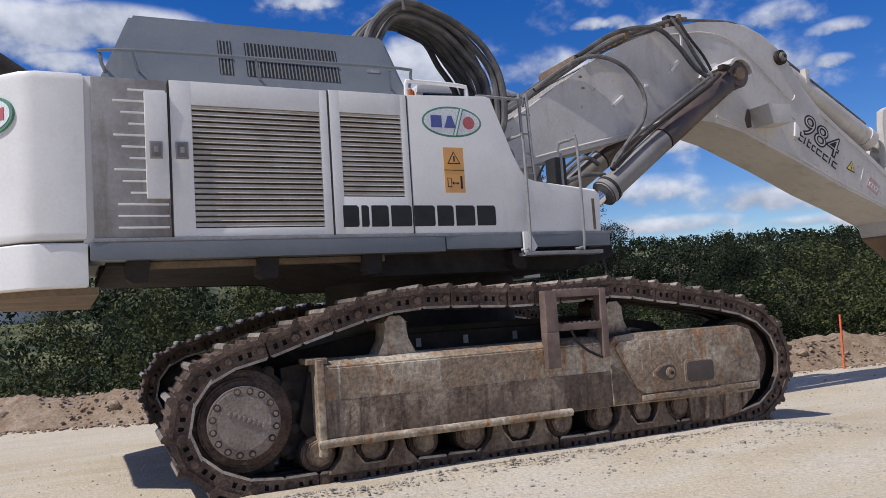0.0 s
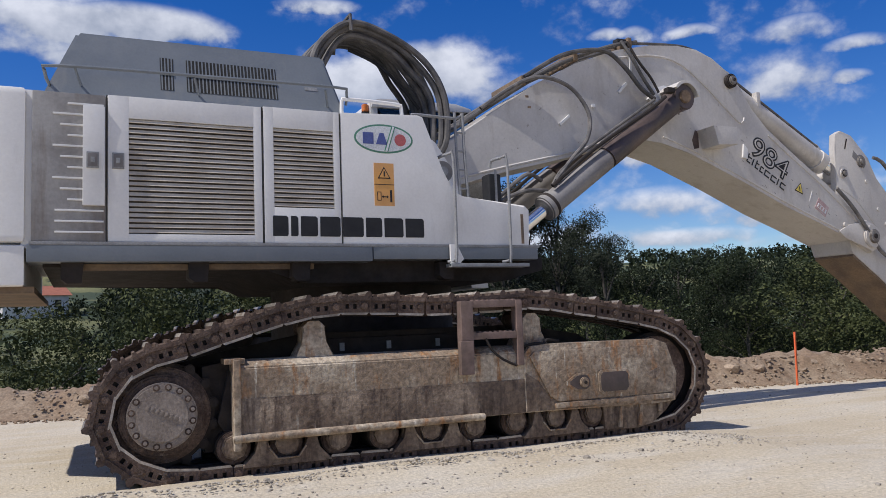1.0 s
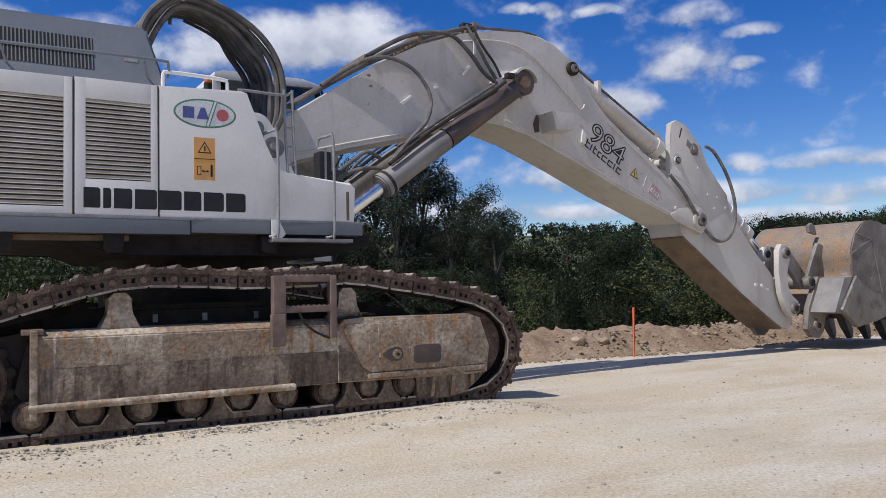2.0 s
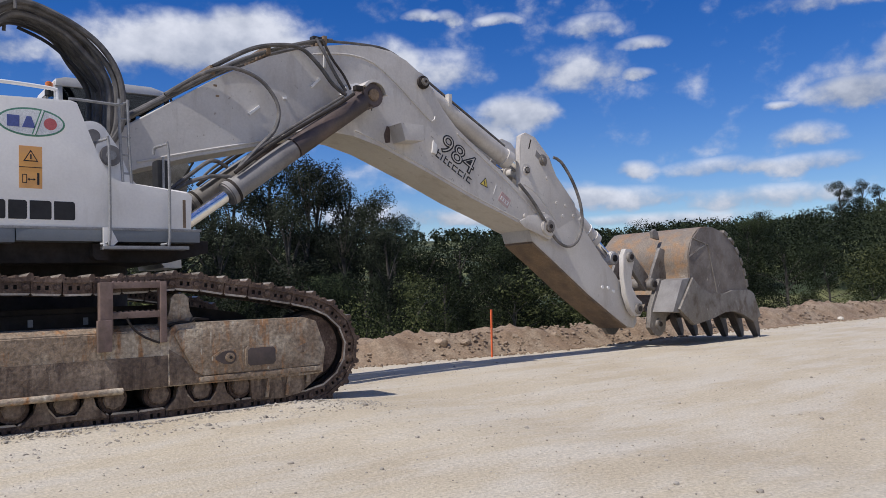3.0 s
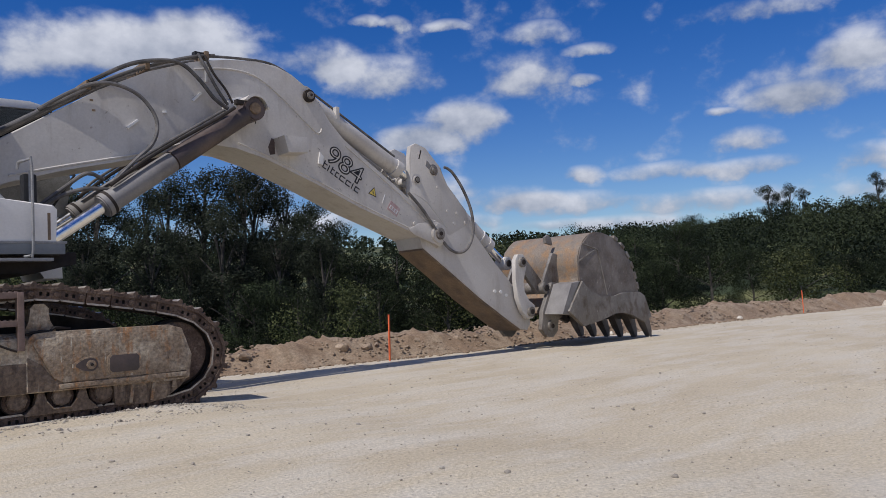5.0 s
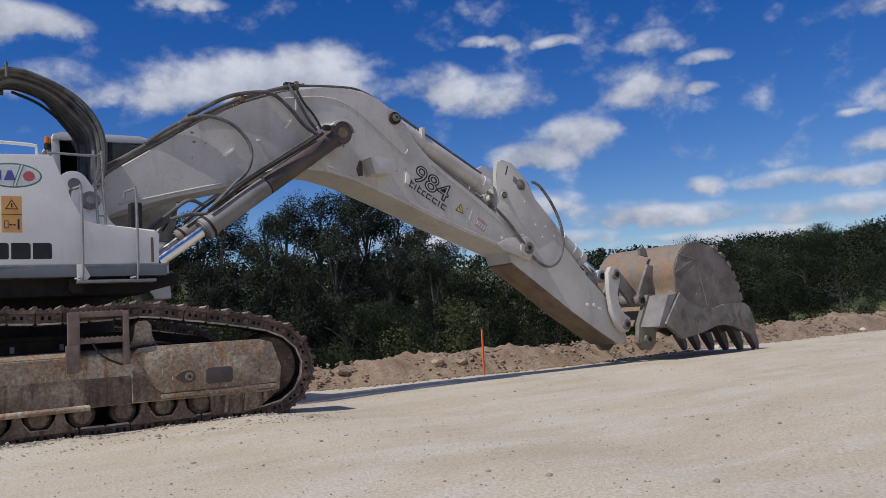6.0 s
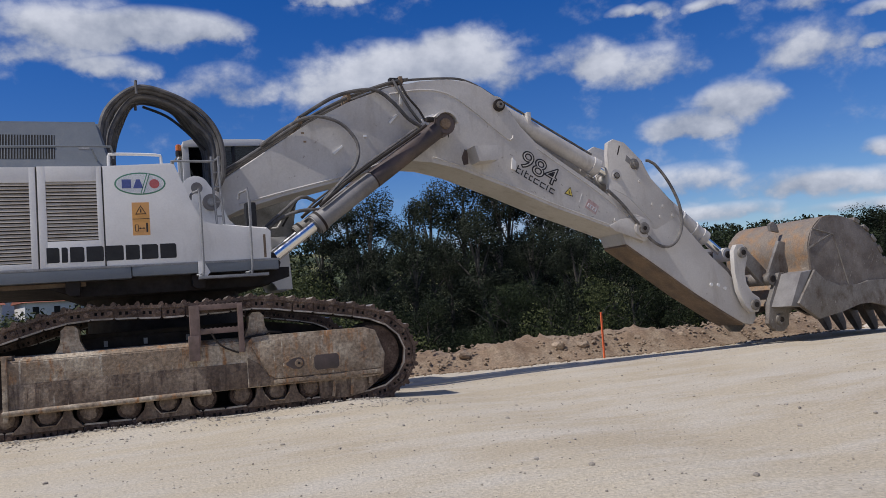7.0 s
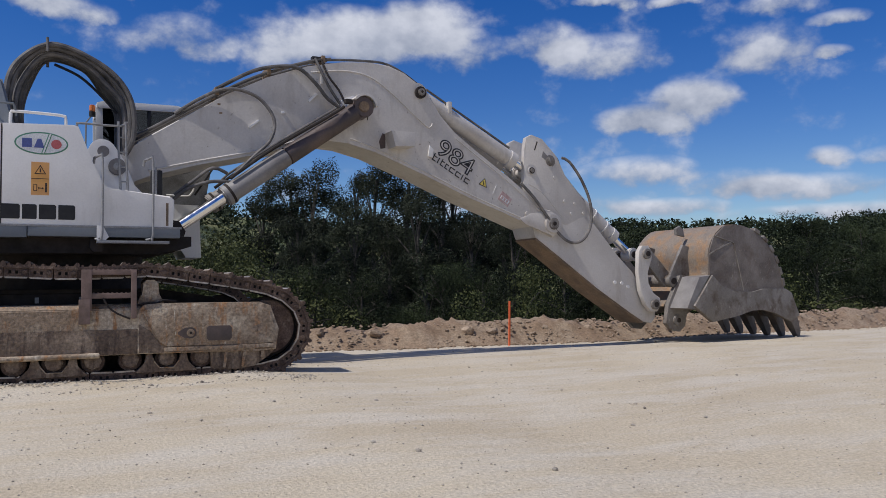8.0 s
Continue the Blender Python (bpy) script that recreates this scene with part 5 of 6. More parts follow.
for y in (SY0 - 0.16, SY1 + 0.04):
    link = part("rocker_link", prism(link_line, y, y + 0.12, 0.02), BOOM, excavator)
    for x, z in ((11.63, 1.85), (11.84, 0.72)):
        part("link_pin", rod((x, y - 0.06, z), (x, y + 0.16, z), 0.115, 22, bevel=0.012), BUCKET, link)
        part("pin_cap", rod((x, y - 0.075, z), (x, y - 0.05, z), 0.06, 14), UNDER, link)
for y in (-0.34, 0.64):
    part("push_link", prism([(11.50, 1.82), (11.60, 1.98), (11.78, 1.95), (12.38, 1.35), (12.36, 1.14), (12.18, 1.10)], y, y + 0.1, 0.02), BUCKET, excavator)

# ---- bucket ----
bucket = empty("bucket", excavator)
bucket["label"] = "large worn rusty steel digging bucket resting on its teeth"
KY0, KY1 = -1.05, 1.38
outer = [(12.30, 0.66), (12.62, 1.02), (12.84, 1.36), (12.80, 1.80), (12.96, 2.19), (13.32, 2.47), (13.80, 2.50), (14.26, 2.38), (14.62, 2.15), (14.90, 1.82), (15.07, 1.44), (15.20, 1.00), (15.45, 0.48)]
mid = (13.9, 1.1)
inner = [(mid[0] + (x - mid[0]) * 0.955, mid[1] + (z - mid[1]) * 0.955) for x, z in outer]
smooth_outer = [(p.x, p.z) for p in curve_points([(x, 0, z) for x, z in outer], 0.12)]
smooth_inner = [(p.x, p.z) for p in curve_points([(x, 0, z) for x, z in inner], 0.12)]
part("shell", prism(smooth_outer + smooth_inner[::-1], KY0 + 0.03, KY1 - 0.03), SHELL, bucket, "curved bucket back, rusty orange on top")
cheek = [(12.30, 0.68), (12.84, 1.36), (12.80, 1.80), (12.96, 2.19), (13.32, 2.47), (13.80, 2.50), (14.26, 2.38), (14.62, 2.15), (14.90, 1.82), (15.07, 1.44), (15.17, 1.03), (15.36, 0.94), (15.62, 0.40),
         (15.30, 0.26), (14.84, 0.46), (14.45, 0.57), (14.06, 0.56), (13.52, 0.42), (12.84, 0.32)]
wear = [(12.31, 0.69), (12.86, 1.36), (13.10, 1.13), (13.5, 0.98), (14.1, 0.96), (14.4, 1.04), (15.17, 1.03), (15.36, 0.94), (15.62, 0.40), (15.30, 0.26), (14.84, 0.46), (14.45, 0.57), (14.06, 0.56), (13.52, 0.42), (12.84, 0.32)]
for y, s in ((KY0, -1), (KY1 - 0.05, 1)):
    part("side_plate", prism(cheek, y, y + 0.05, 0.012), CHEEK, bucket)
    part("wear_plate", prism(wear, y + (-0.06 if s < 0 else 0.05), y + (0.0 if s < 0 else 0.11), 0.015), BUCKET, bucket)
part("side_rib", prism([(12.82, 1.80), (13.30, 2.02), (13.28, 2.05), (12.82, 1.84)], KY0 - 0.012, KY0, 0.003), BUCKET, bucket)
for x, z, a in ((14.34, 2.36, 25), (14.60, 2.18, 38), (14.80, 1.95, 52), (14.96, 1.70, 62), (15.07, 1.44, 70), (15.15, 1.18, 76)):
    m = Matrix.Translation((x, 0, z)) @ Euler((0, radians(a), 0)).to_matrix().to_4x4()
    part("heel_shroud", boxed(-0.10, 0.085, KY0 - 0.02, KY0 + 0.22, -0.04, 0.045, 0.015, m), BUCKET, bucket)
for line in ([(12.98, 2.24), (13.58, 2.09), (13.86, 1.0)], [(12.86, 1.84), (13.49, 2.10)]):
    part("side_weld", tube([(x, KY0 - 0.004, z) for x, z in line], 0.013, 6, smooth=False), BUCKET, bucket)
G = random.Random(8)
for k in range(16):
    x, z, a = G.uniform(13.5, 14.8), G.uniform(1.15, 1.95), G.uniform(40, 110)
    m = Matrix.Translation((x, 0, z)) @ Euler((0, radians(-a), 0)).to_matrix().to_4x4()
    part("scratch", boxed(-G.uniform(0.03, 0.14), 0.03, KY0 - 0.003, KY0 + 0.002, -0.004, 0.004, 0.0, m), BUCKET, bucket)
part("lip", prism([(15.12, 0.86), (15.24, 0.92), (15.60, 0.42), (15.52, 0.34)], KY0 + 0.02, KY1 - 0.02, 0.015), BUCKET, bucket)
for k in range(6):
    y = KY0 + 0.14 + (KY1 - KY0 - 0.28) * k / 5
    tooth = part("tooth", prism([(15.26, 0.62), (15.46, 0.66), (15.64, 0.44), (15.80, 0.02), (15.78, -0.12), (15.70, -0.14), (15.50, 0.16), (15.34, 0.40)], y - 0.10, y + 0.10, 0.025), CHEEK, bucket)
    for v in tooth.data.vertices:
        if v.co.z < 0.1:
            v.co.y = y + (v.co.y - y) * 0.65
for y in (-0.52, 0.76):
    ear = part("ear", prism([(12.20, 0.12), (12.02, 0.30), (12.10, 0.72), (12.46, 1.36), (12.60, 1.36), (12.95, 0.9), (12.78, 0.55), (12.62, 0.5), (12.58, 0.22), (12.42, 0.10)], y, y + 0.12, 0.02), BUCKET, bucket)
    part("ear_pin", rod((12.34, y - 0.05, 0.36), (12.34, y + 0.17, 0.36), 0.12, 22, bevel=0.012), BUCKET, bucket)
    part("pin_cap", rod((12.34, y - 0.07, 0.36), (12.34, y - 0.04, 0.36), 0.055, 12), UNDER, bucket)
    part("upper_ear", prism([(12.26, 1.10), (12.24, 1.34), (12.40, 1.60), (12.66, 2.06), (12.84, 2.02), (12.86, 1.4), (12.5, 1.12)], y + 0.10 if y < 0 else y - 0.06, y + 0.18 if y < 0 else y + 0.02, 0.015), BUCKET, bucket)
part("hinge_pin", rod((12.28, -0.50, 1.24), (12.28, 0.92, 1.24), 0.135, 22, bevel=0.012), BUCKET, bucket)
part("hinge_cap", rod((12.28, -0.53, 1.24), (12.28, -0.49, 1.24), 0.07, 14), UNDER, bucket)
part("weld_line", boxed(12.83, 12.87, KY0 + 0.02, -0.3, 1.62, 1.635), BUCKET, bucket)
for y0, y1 in ((KY0 + 0.0, -0.42), (0.84, KY1 - 0.02)):
    part("torque_box", prism([(12.14, 0.64), (12.52, 1.32), (12.86, 1.36), (12.9, 0.7), (12.5, 0.60)], y0, y1, 0.015), BARREL, bucket)
part("lifting_eye", prism([(12.62, 2.30), (12.60, 2.44), (12.72, 2.50), (12.82, 2.42), (12.86, 2.25)], -0.28, -0.20, 0.01), BUCKET, bucket)

# ---- hydraulic hoses ----
R = random.Random(4)
for k in range(13):
    u = k / 12
    y = -0.62 + 1.0 * u
    lift = 0.04 * R.uniform(-1, 1) - 0.055 * (k % 3)
    wide = 0.07 * R.uniform(-1, 1) + 0.04 * (k % 3)
    pts = [(-0.76 + wide, y, 3.45), (-0.80 + wide, y, 4.05), (-0.68 + wide, y * 0.9, 4.62 + lift), (-0.30, y * 0.7 - 0.05, 5.0 + lift), (0.22, y * 0.7 - 0.05, 4.90 + lift), (0.62 - wide, y * 0.85, 4.60 + lift),
           (0.86 - wide, y * 0.9, 4.15), (0.88 - wide, y * 0.9, 3.60), (0.80, y * 0.8, 3.3)]
    part("hydraulic_hose", tube(pts, 0.041, 8), RUBBER, excavator, "dusty black arched hydraulic hose")
part("hose_tie", tube([(-0.30, -0.54, 4.86), (-0.30, -0.52, 5.07), (-0.30, 0.1, 5.07), (-0.30, 0.2, 4.8)], 0.022, 6, smooth=False), RUBBER, excavator)
part("hydraulic_hose", tube([(-0.20, -0.1, 4.78), (0.15, -0.15, 4.62), (0.45, -0.2, 4.35), (0.72, -0.2, 4.05)], 0.022, 8), BLACK, excavator)
for k in range(7):
    y = -0.22 + 0.13 * k
    z = 0.03 + 0.018 * (k % 3)
    top = [(0.85, 3.62), (1.15, 3.76), (2.44, 4.58), (3.15, 4.96), (3.9, 5.25), (4.35, 5.36)]
    if k % 2:
        top += [(5.1, 5.43), (5.5, 5.42), (5.85, 5.29), (6.2, 5.08)]
    part("boom_hose", tube([(x, y, h + z) for x, h in top], 0.024 if k % 2 else 0.03, 8), RUBBER, excavator)
for x, h in ((2.3, 4.55), (4.2, 5.33), (3.2, 5.0)):
    part("hose_bracket", boxed(x - 0.035, x + 0.035, -0.26, 0.62, h - 0.04, h + 0.10, 0.012), RUSTY, boom)
part("hose_bracket", boxed(4.0, 4.26, -0.22, -0.10, 5.34, 5.41, 0.015), BLACK, boom)
part("boom_hose", tube([(1.6, -0.26, 4.12), (2.0, -0.32, 4.40), (2.35, -0.36, 4.58), (2.65, -0.40, 4.60), (2.98, -0.42, 4.48), (3.20, -0.44, 4.22), (3.24, -0.46, 3.98), (3.14, -0.48, 3.72), (2.9, -0.5, 3.48), (2.55, -0.55, 3.12)],
                       0.030, 8), RUBBER, excavator)
part("boom_hose", tube([(2.3, -0.28, 4.62), (2.9, -0.30, 4.98), (3.4, -0.32, 5.12), (3.72, -0.36, 5.10), (4.0, -0.40, 4.86), (4.22, -0.42, 4.60), (4.45, -0.44, 4.45)], 0.034, 8), RUBBER, excavator)
part("boom_hose", tube([(4.05, -0.24, 5.36), (4.12, -0.36, 5.10), (4.28, -0.40, 4.78), (4.46, -0.42, 4.52)], 0.026, 8), RUBBER, excavator)
part("boom_hose", tube([(4.16, -0.24, 5.36), (4.25, -0.36, 5.04), (4.44, -0.40, 4.78), (4.55, -0.42, 4.56)], 0.02, 8), UNDER, excavator)
part("boom_hose", tube([(2.5, -0.4, 3.0), (2.15, -0.45, 2.98), (1.8, -0.4, 2.85), (1.5, -0.3, 2.6)], 0.03, 8), RUBBER, excavator)
part("boom_hose", tube([(2.45, -0.35, 3.15), (2.2, -0.40, 3.22), (1.9, -0.35, 3.0), (1.6, -0.3, 2.75)], 0.03, 8), RUBBER, excavator)
part("stick_hose", tube([(9.46, SY0 - 0.05, 3.88), (9.62, SY0 - 0.10, 3.80), (9.90, SY0 - 0.14, 3.42), (10.12, SY0 - 0.14, 2.95), (10.14, SY0 - 0.14, 2.50), (9.95, SY0 - 0.14, 2.16), (9.66, SY0 - 0.12, 2.07), (9.35, SY0 - 0.12, 2.22),
                         (9.0, SY0 - 0.14, 2.62), (8.7, SY0 - 0.13, 2.98), (8.4, SY0 - 0.1, 3.28)], 0.032, 8), RUBBER, excavator, "black hose looped over the stick joint")

# ---- signs and marks on the house side ----
face = NEAR - 0.012


def ellipse(name, cx, cz, a, b, y0, y1, mat, parent, half=None):
    pts = [(cx + a * math.cos(2 * math.pi * k / 40), cz + b * math.sin(2 * math.pi * k / 40)) for k in range(40)]
    part(name, prism(pts, y0, y1), mat, parent)


badge = empty("company_badge", excavator)
badge["label"] = "oval green-ringed company badge with blue and red shapes"
ellipse("ring", -0.35, 3.245, 0.335, 0.158, face - 0.004, face, GREEN, badge)
ellipse("field", -0.35, 3.245, 0.314, 0.138, face - 0.008, face - 0.001, PALE, badge)
m = Matrix.Translation((-0.285, 0, 3.245)) @ Euler((0, radians(18), 0)).to_matrix().to_4x4()
part("divider", boxed(-0.022, 0.022, face - 0.0115, face - 0.003, -0.145, 0.145, 0.0, m), GREEN, badge)
part("divider", boxed(-0.010, 0.010, face - 0.0145, face - 0.006, -0.146, 0.146, 0.0, m), PALE, badge)
part("blue_shape", boxed(-0.59, -0.47, face - 0.0115, face - 0.004, 3.18, 3.305), BLUE, badge)
part("blue_shape", prism([(-0.445, 3.18), (-0.40, 3.305), (-0.355, 3.305), (-0.315, 3.18)], face - 0.0115, face - 0.004), BLUE, badge)
part("red_shape", rod((-0.165, face - 0.0115, 3.24), (-0.165, face - 0.004, 3.24), 0.066, 22), RED, badge)

sign = empty("warning_sign", excavator)
sign["label"] = "orange keep-clear warning sign"
part("plate", boxed(-0.475, -0.25, face - 0.005, face, 2.52, 2.98, 0.0), SIGN, sign)
part("rule", boxed(-0.475, -0.25, face - 0.008, face - 0.003, 2.745, 2.752), BLACK, sign)
triangle(sign, -0.362, 2.855, 0.085, face - 0.004, 0, BLACK, "triangle")
triangle(sign, -0.362, 2.855, 0.064, face - 0.0085, 0, SIGN, "triangle_field")
part("mark", boxed(-0.369, -0.355, face - 0.016, face - 0.012, 2.835, 2.89), BLACK, sign)
part("pictogram_box", boxed(-0.445, -0.40, face - 0.008, face - 0.003, 2.575, 2.67), BLACK, sign)
part("pictogram_field", boxed(-0.437, -0.408, face - 0.011, face - 0.006, 2.583, 2.662), SIGN, sign)
part("arrow", boxed(-0.385, -0.325, face - 0.008, face - 0.003, 2.612, 2.622), BLACK, sign)
part("arrow", prism([(-0.395, 2.617), (-0.375, 2.632), (-0.375, 2.602)], face - 0.008, face - 0.003), BLACK, sign)
part("arrow", prism([(-0.315, 2.617), (-0.335, 2.602), (-0.335, 2.632)], face - 0.008, face - 0.003), BLACK, sign)
part("pictogram_bar", boxed(-0.30, -0.278, face - 0.008, face - 0.003, 2.56, 2.69), BLACK, sign)

# black maker's mark as plain blocks
mark = empty("black_side_mark", excavator)
mark["label"] = "row of bold black blocks along the door foot"
x = -1.555
for w in (0.155, 0.075, 0.175, 0.215, 0.225, 0.18, 0.215, 0.215):
    part("block", prism([(x, 2.185), (x, 2.385), (x + 0.006, 2.39), (x + w - 0.02, 2.39), (x + w, 2.37), (x + w, 2.205), (x + w - 0.01, 2.185)], face - 0.004, face + 0.001), BLACK, mark)
    x += w + 0.026


# ---- trees and woods ----
def leaves(centres, sizes, count, leaf, droop, seed):
    """Leaf faces spread over the outside of rounded clumps, facing outwards: arrays of corners and faces."""
    g = np.random.default_rng(seed)
    share = sizes ** 2 / (sizes ** 2).sum()
    pick = g.choice(len(centres), count, p=share)
    d = g.normal(size=(count, 3))
    d /= np.linalg.norm(d, axis=1, keepdims=True)
    uneven = 1 + 0.22 * np.sin(d[:, 0] * 5 + pick) * np.cos(d[:, 1] * 4 - pick * 0.7)
    p = centres[pick] + d * (sizes[pick] * uneven * g.uniform(0.2, 1.0, count) ** 0.3)[:, None] * np.array([1, 1, 0.85])
    p[:, 2] -= droop * 0.25 * sizes[pick] * g.uniform(0, 1, count) ** 2
    face = d + 0.5 * g.normal(size=(count, 3))
    face /= np.linalg.norm(face, axis=1, keepdims=True)
    a = np.cross(face, g.normal(size=(count, 3)) + np.array([0, 0, -droop]))
    a /= np.linalg.norm(a, axis=1, keepdims=True)
    b = np.cross(face, a)
    L = (leaf * g.uniform(0.6, 1.4, count))[:, None]
    v = np.stack([p - a * L * 0.5, p + b * L * 0.27, p + a * L * 0.5, p - b * L * 0.27], 1).reshape(-1, 3)
    return v, np.arange(4 * count).reshape(-1, 4)


def tree_model(name, tall, wide, clumps, count, leaf, droop, mat, seed, low=0.25, trunk=True, size=(0.28, 0.55)):
    """A trunk with limbs, and a crown of clumped leaves; the base is at the origin."""
    g = random.Random(seed)
    ob = empty(name)
    cs, ss = [], []
    wood = bmesh.new()
    bend = [(0, 0, -0.3), (g.uniform(-0.2, 0.2), g.uniform(-0.2, 0.2), tall * 0.35), (g.uniform(-0.5, 0.5), g.uniform(-0.5, 0.5), tall * 0.7), (g.uniform(-0.6, 0.6), g.uniform(-0.6, 0.6), tall * 0.93)]
    stem = curve_points(bend, 0.4)
    if trunk:
        tube(bend, 0.022 * tall, 8, bm=wood, taper=0.25, step=0.4)
    for k in range(clumps):
        t = low + (1 - low) * (k + g.random()) / clumps
        root = stem[min(len(stem) - 1, int(t * 0.85 * len(stem)))]
        a = g.uniform(0, 6.283)
        bulge = math.sin(math.pi * min(1, (t - low) / (1 - low) * 0.85 + 0.12)) ** 0.7
        reach = wide * bulge * g.uniform(0.35, 1.05)
        tip = Vector((root.x + reach * math.cos(a), root.y + reach * math.sin(a), tall * t + g.uniform(-0.2, 0.3)))
        if trunk or reach > 0.5:
            tube([root, root.lerp(tip, 0.5) + Vector((0, 0, 0.15)), tip], 0.006 * tall, 5, bm=wood, taper=0.3, step=0.5)
        for _ in range(2):
            cs.append((tip.x + g.gauss(0, 0.3), tip.y + g.gauss(0, 0.3), tip.z + g.gauss(0, 0.3)))
            ss.append(g.uniform(*size) * (0.6 + 0.09 * tall))
    part("trunk", wood, BARK, ob)
    v, f = leaves(np.array(cs), np.array(ss), count, leaf, droop, seed)
    mesh_object("crown", v, f, mat, ob)
    return ob


MODELS = {
    "gum": tree_model("eucalyptus_tree", 10.0, 2.4, 27, 21000, 0.105, 1.2, LEAF, 11, 0.10, size=(0.24, 0.60)),
    "gum2": tree_model("eucalyptus_tree", 10.0, 2.0, 24, 19000, 0.105, 1.2, LEAF, 23, 0.08, size=(0.22, 0.56)),
    "oak": tree_model("broadleaf_tree", 7.0, 3.1, 20, 19000, 0.10, 0.2, LEAF_B, 31, 0.10, size=(0.40, 0.95)),
    "oak2": tree_model("broadleaf_tree", 7.0, 2.7, 18, 18000, 0.10, 0.2, LEAF_B, 47, 0.08, size=(0.40, 0.95)),
    "bush": tree_model("bush", 4.2, 2.3, 17, 13000, 0.08, 0.1, LEAF_C, 53, 0.05, trunk=False, size=(0.40, 0.85)),
}
WORDS = {
    "gum": ("tall airy eucalyptus tree with drooping grey-green leaves", "tree", "trees behind the berm"),
    "gum2": ("slender eucalyptus tree with open grey-green crown", "tree", "trees behind the berm"),
    "oak": ("dense dark green broadleaf tree below the platform", "tree", "trees behind the berm"),
    "oak2": ("rounded dark green broadleaf tree below the platform", "tree", "trees behind the berm"),
    "bush": ("bright green leafy bush behind the soil berm", "bush", "bushes behind the berm"),
}
HOME = {"gum": 10.2, "gum2": 10.2, "oak": 7.6, "oak2": 7.6, "bush": 4.6}
used = {}


def plant(kind, az, dist, top, wide=1.0):
    """A tree seen from the platform at that bearing and distance, its top at that elevation in degrees."""
    x, y = -1.5 + dist * math.cos(radians(az)), -11.5 + dist * math.sin(radians(az))
    z = float(height(np.array(x), np.array(y)))
    tall = 1.25 + dist * math.tan(radians(top)) - z
    s = tall / HOME[kind]
    m = Matrix.Translation((x, y, z)) @ Euler((0, 0, az * 7.7)).to_matrix().to_4x4()
    size = (s * wide, s * wide, s)
    ob = MODELS[kind]
    if kind in used:
        copy_thing(ob, m @ Matrix.Diagonal((*(a / b for a, b in zip(size, used[kind])), 1)))
    else:
        ob.matrix_basis = m @ Matrix.Diagonal((*size, 1))
        used[kind] = size
        tagged(ob, *WORDS[kind])


TREES = [
    # tall gums in a row across the hollow
    ("gum2", 74.6, 74, 7.4, 0.9), ("gum", 72.8, 76, 8.6, 1.0), ("gum2", 70.6, 74, 8.8, 1.0), ("gum", 68.4, 77, 8.4, 0.9), ("gum2", 66.4, 73, 9.2, 1.0),
    ("gum", 64.2, 76, 9.6, 1.0), ("gum", 62.0, 72, 10.1, 0.9), ("gum2", 60.0, 74, 9.2, 1.0), ("gum", 58.2, 77, 8.4, 0.9), ("gum2", 56.6, 73, 7.2, 1.0), ("gum", 55.2, 70, 5.7, 0.8),
    # lower gums before them
    ("gum", 72.0, 62, 5.2, 0.9), ("gum2", 68.6, 60, 6.0, 1.1), ("gum", 65.4, 63, 5.4, 0.9), ("gum2", 62.6, 60, 6.6, 1.1), ("gum", 59.4, 62, 5.6, 1.0), ("gum2", 56.2, 60, 4.6, 1.0),
    # dense broadleaf trees along the hollow and up the slope
    ("oak2", 78.6, 66, 3.2, 0.9), ("oak", 70.4, 52, 2.2, 0.9), ("oak2", 66.8, 50, 1.6, 0.9), ("oak", 61.0, 52, 2.3, 0.9), ("oak2", 57.6, 50, 1.8, 0.9),
    ("oak", 53.2, 62, 4.1, 1.0), ("oak2", 50.6, 68, 4.5, 1.0), ("oak", 47.8, 66, 4.2, 1.1), ("oak2", 45.4, 74, 4.7, 1.0), ("oak", 42.8, 70, 4.0, 1.1), ("oak2", 39.8, 76, 4.2, 1.1),
    ("oak", 36.2, 74, 4.9, 1.1), ("oak2", 33.0, 80, 4.1, 0.9), ("oak", 30.0, 84, 4.7, 1.0), ("oak2", 28.0, 62, 2.9, 1.1), ("oak", 25.4, 72, 2.6, 0.9), ("oak", 19.4, 66, 1.7, 1.1),
    ("oak2", 15.6, 72, 2.5, 1.1), ("oak", 11.5, 70, 2.4, 1.2), ("oak2", 7.5, 72, 2.8, 1.2), ("oak2", 51.8, 54, 2.0, 0.9), ("oak", 46.6, 54, 1.7, 0.9), ("oak2", 34.8, 58, 2.6, 1.0), ("oak", 31.4, 60, 2.2, 1.0),
    # lighter bushes close below the platform
    ("bush", 76.0, 50, 3.9, 1.0), ("bush", 73.6, 46, 2.9, 1.1), ("bush", 79.6, 46, 2.2, 1.1), ("bush", 54.6, 46, 0.9, 1.0), ("bush", 40.8, 56, 3.1, 1.3), ("bush", 37.6, 54, 2.2, 1.1), ("bush", 23.2, 60, 1.7, 1.3),
    ("bush", 84.6, 36, 3.5, 1.1), ("bush", 88.6, 38, 3.2, 1.0), ("oak2", 92.0, 44, 1.9, 0.9), ("bush", 96, 38, 1.3, 1.1), ("bush", 81.6, 42, 2.9, 0.9), ("oak", 101, 42, 1.6, 1.1), ("oak", 86.8, 50, 2.9, 0.9),
    # lone tall gums on the hill crest
    ("gum", 23.9, 118, 6.3, 1.2), ("gum2", 22.9, 121, 6.2, 1.0), ("gum2", 21.9, 120, 5.8, 0.9), ("oak", 29.2, 100, 5.0, 0.8), ("gum", 17.4, 112, 6.5, 0.9), ("gum2", 16.2, 118, 6.0, 0.9),
]
for row in TREES:
    plant(*row)


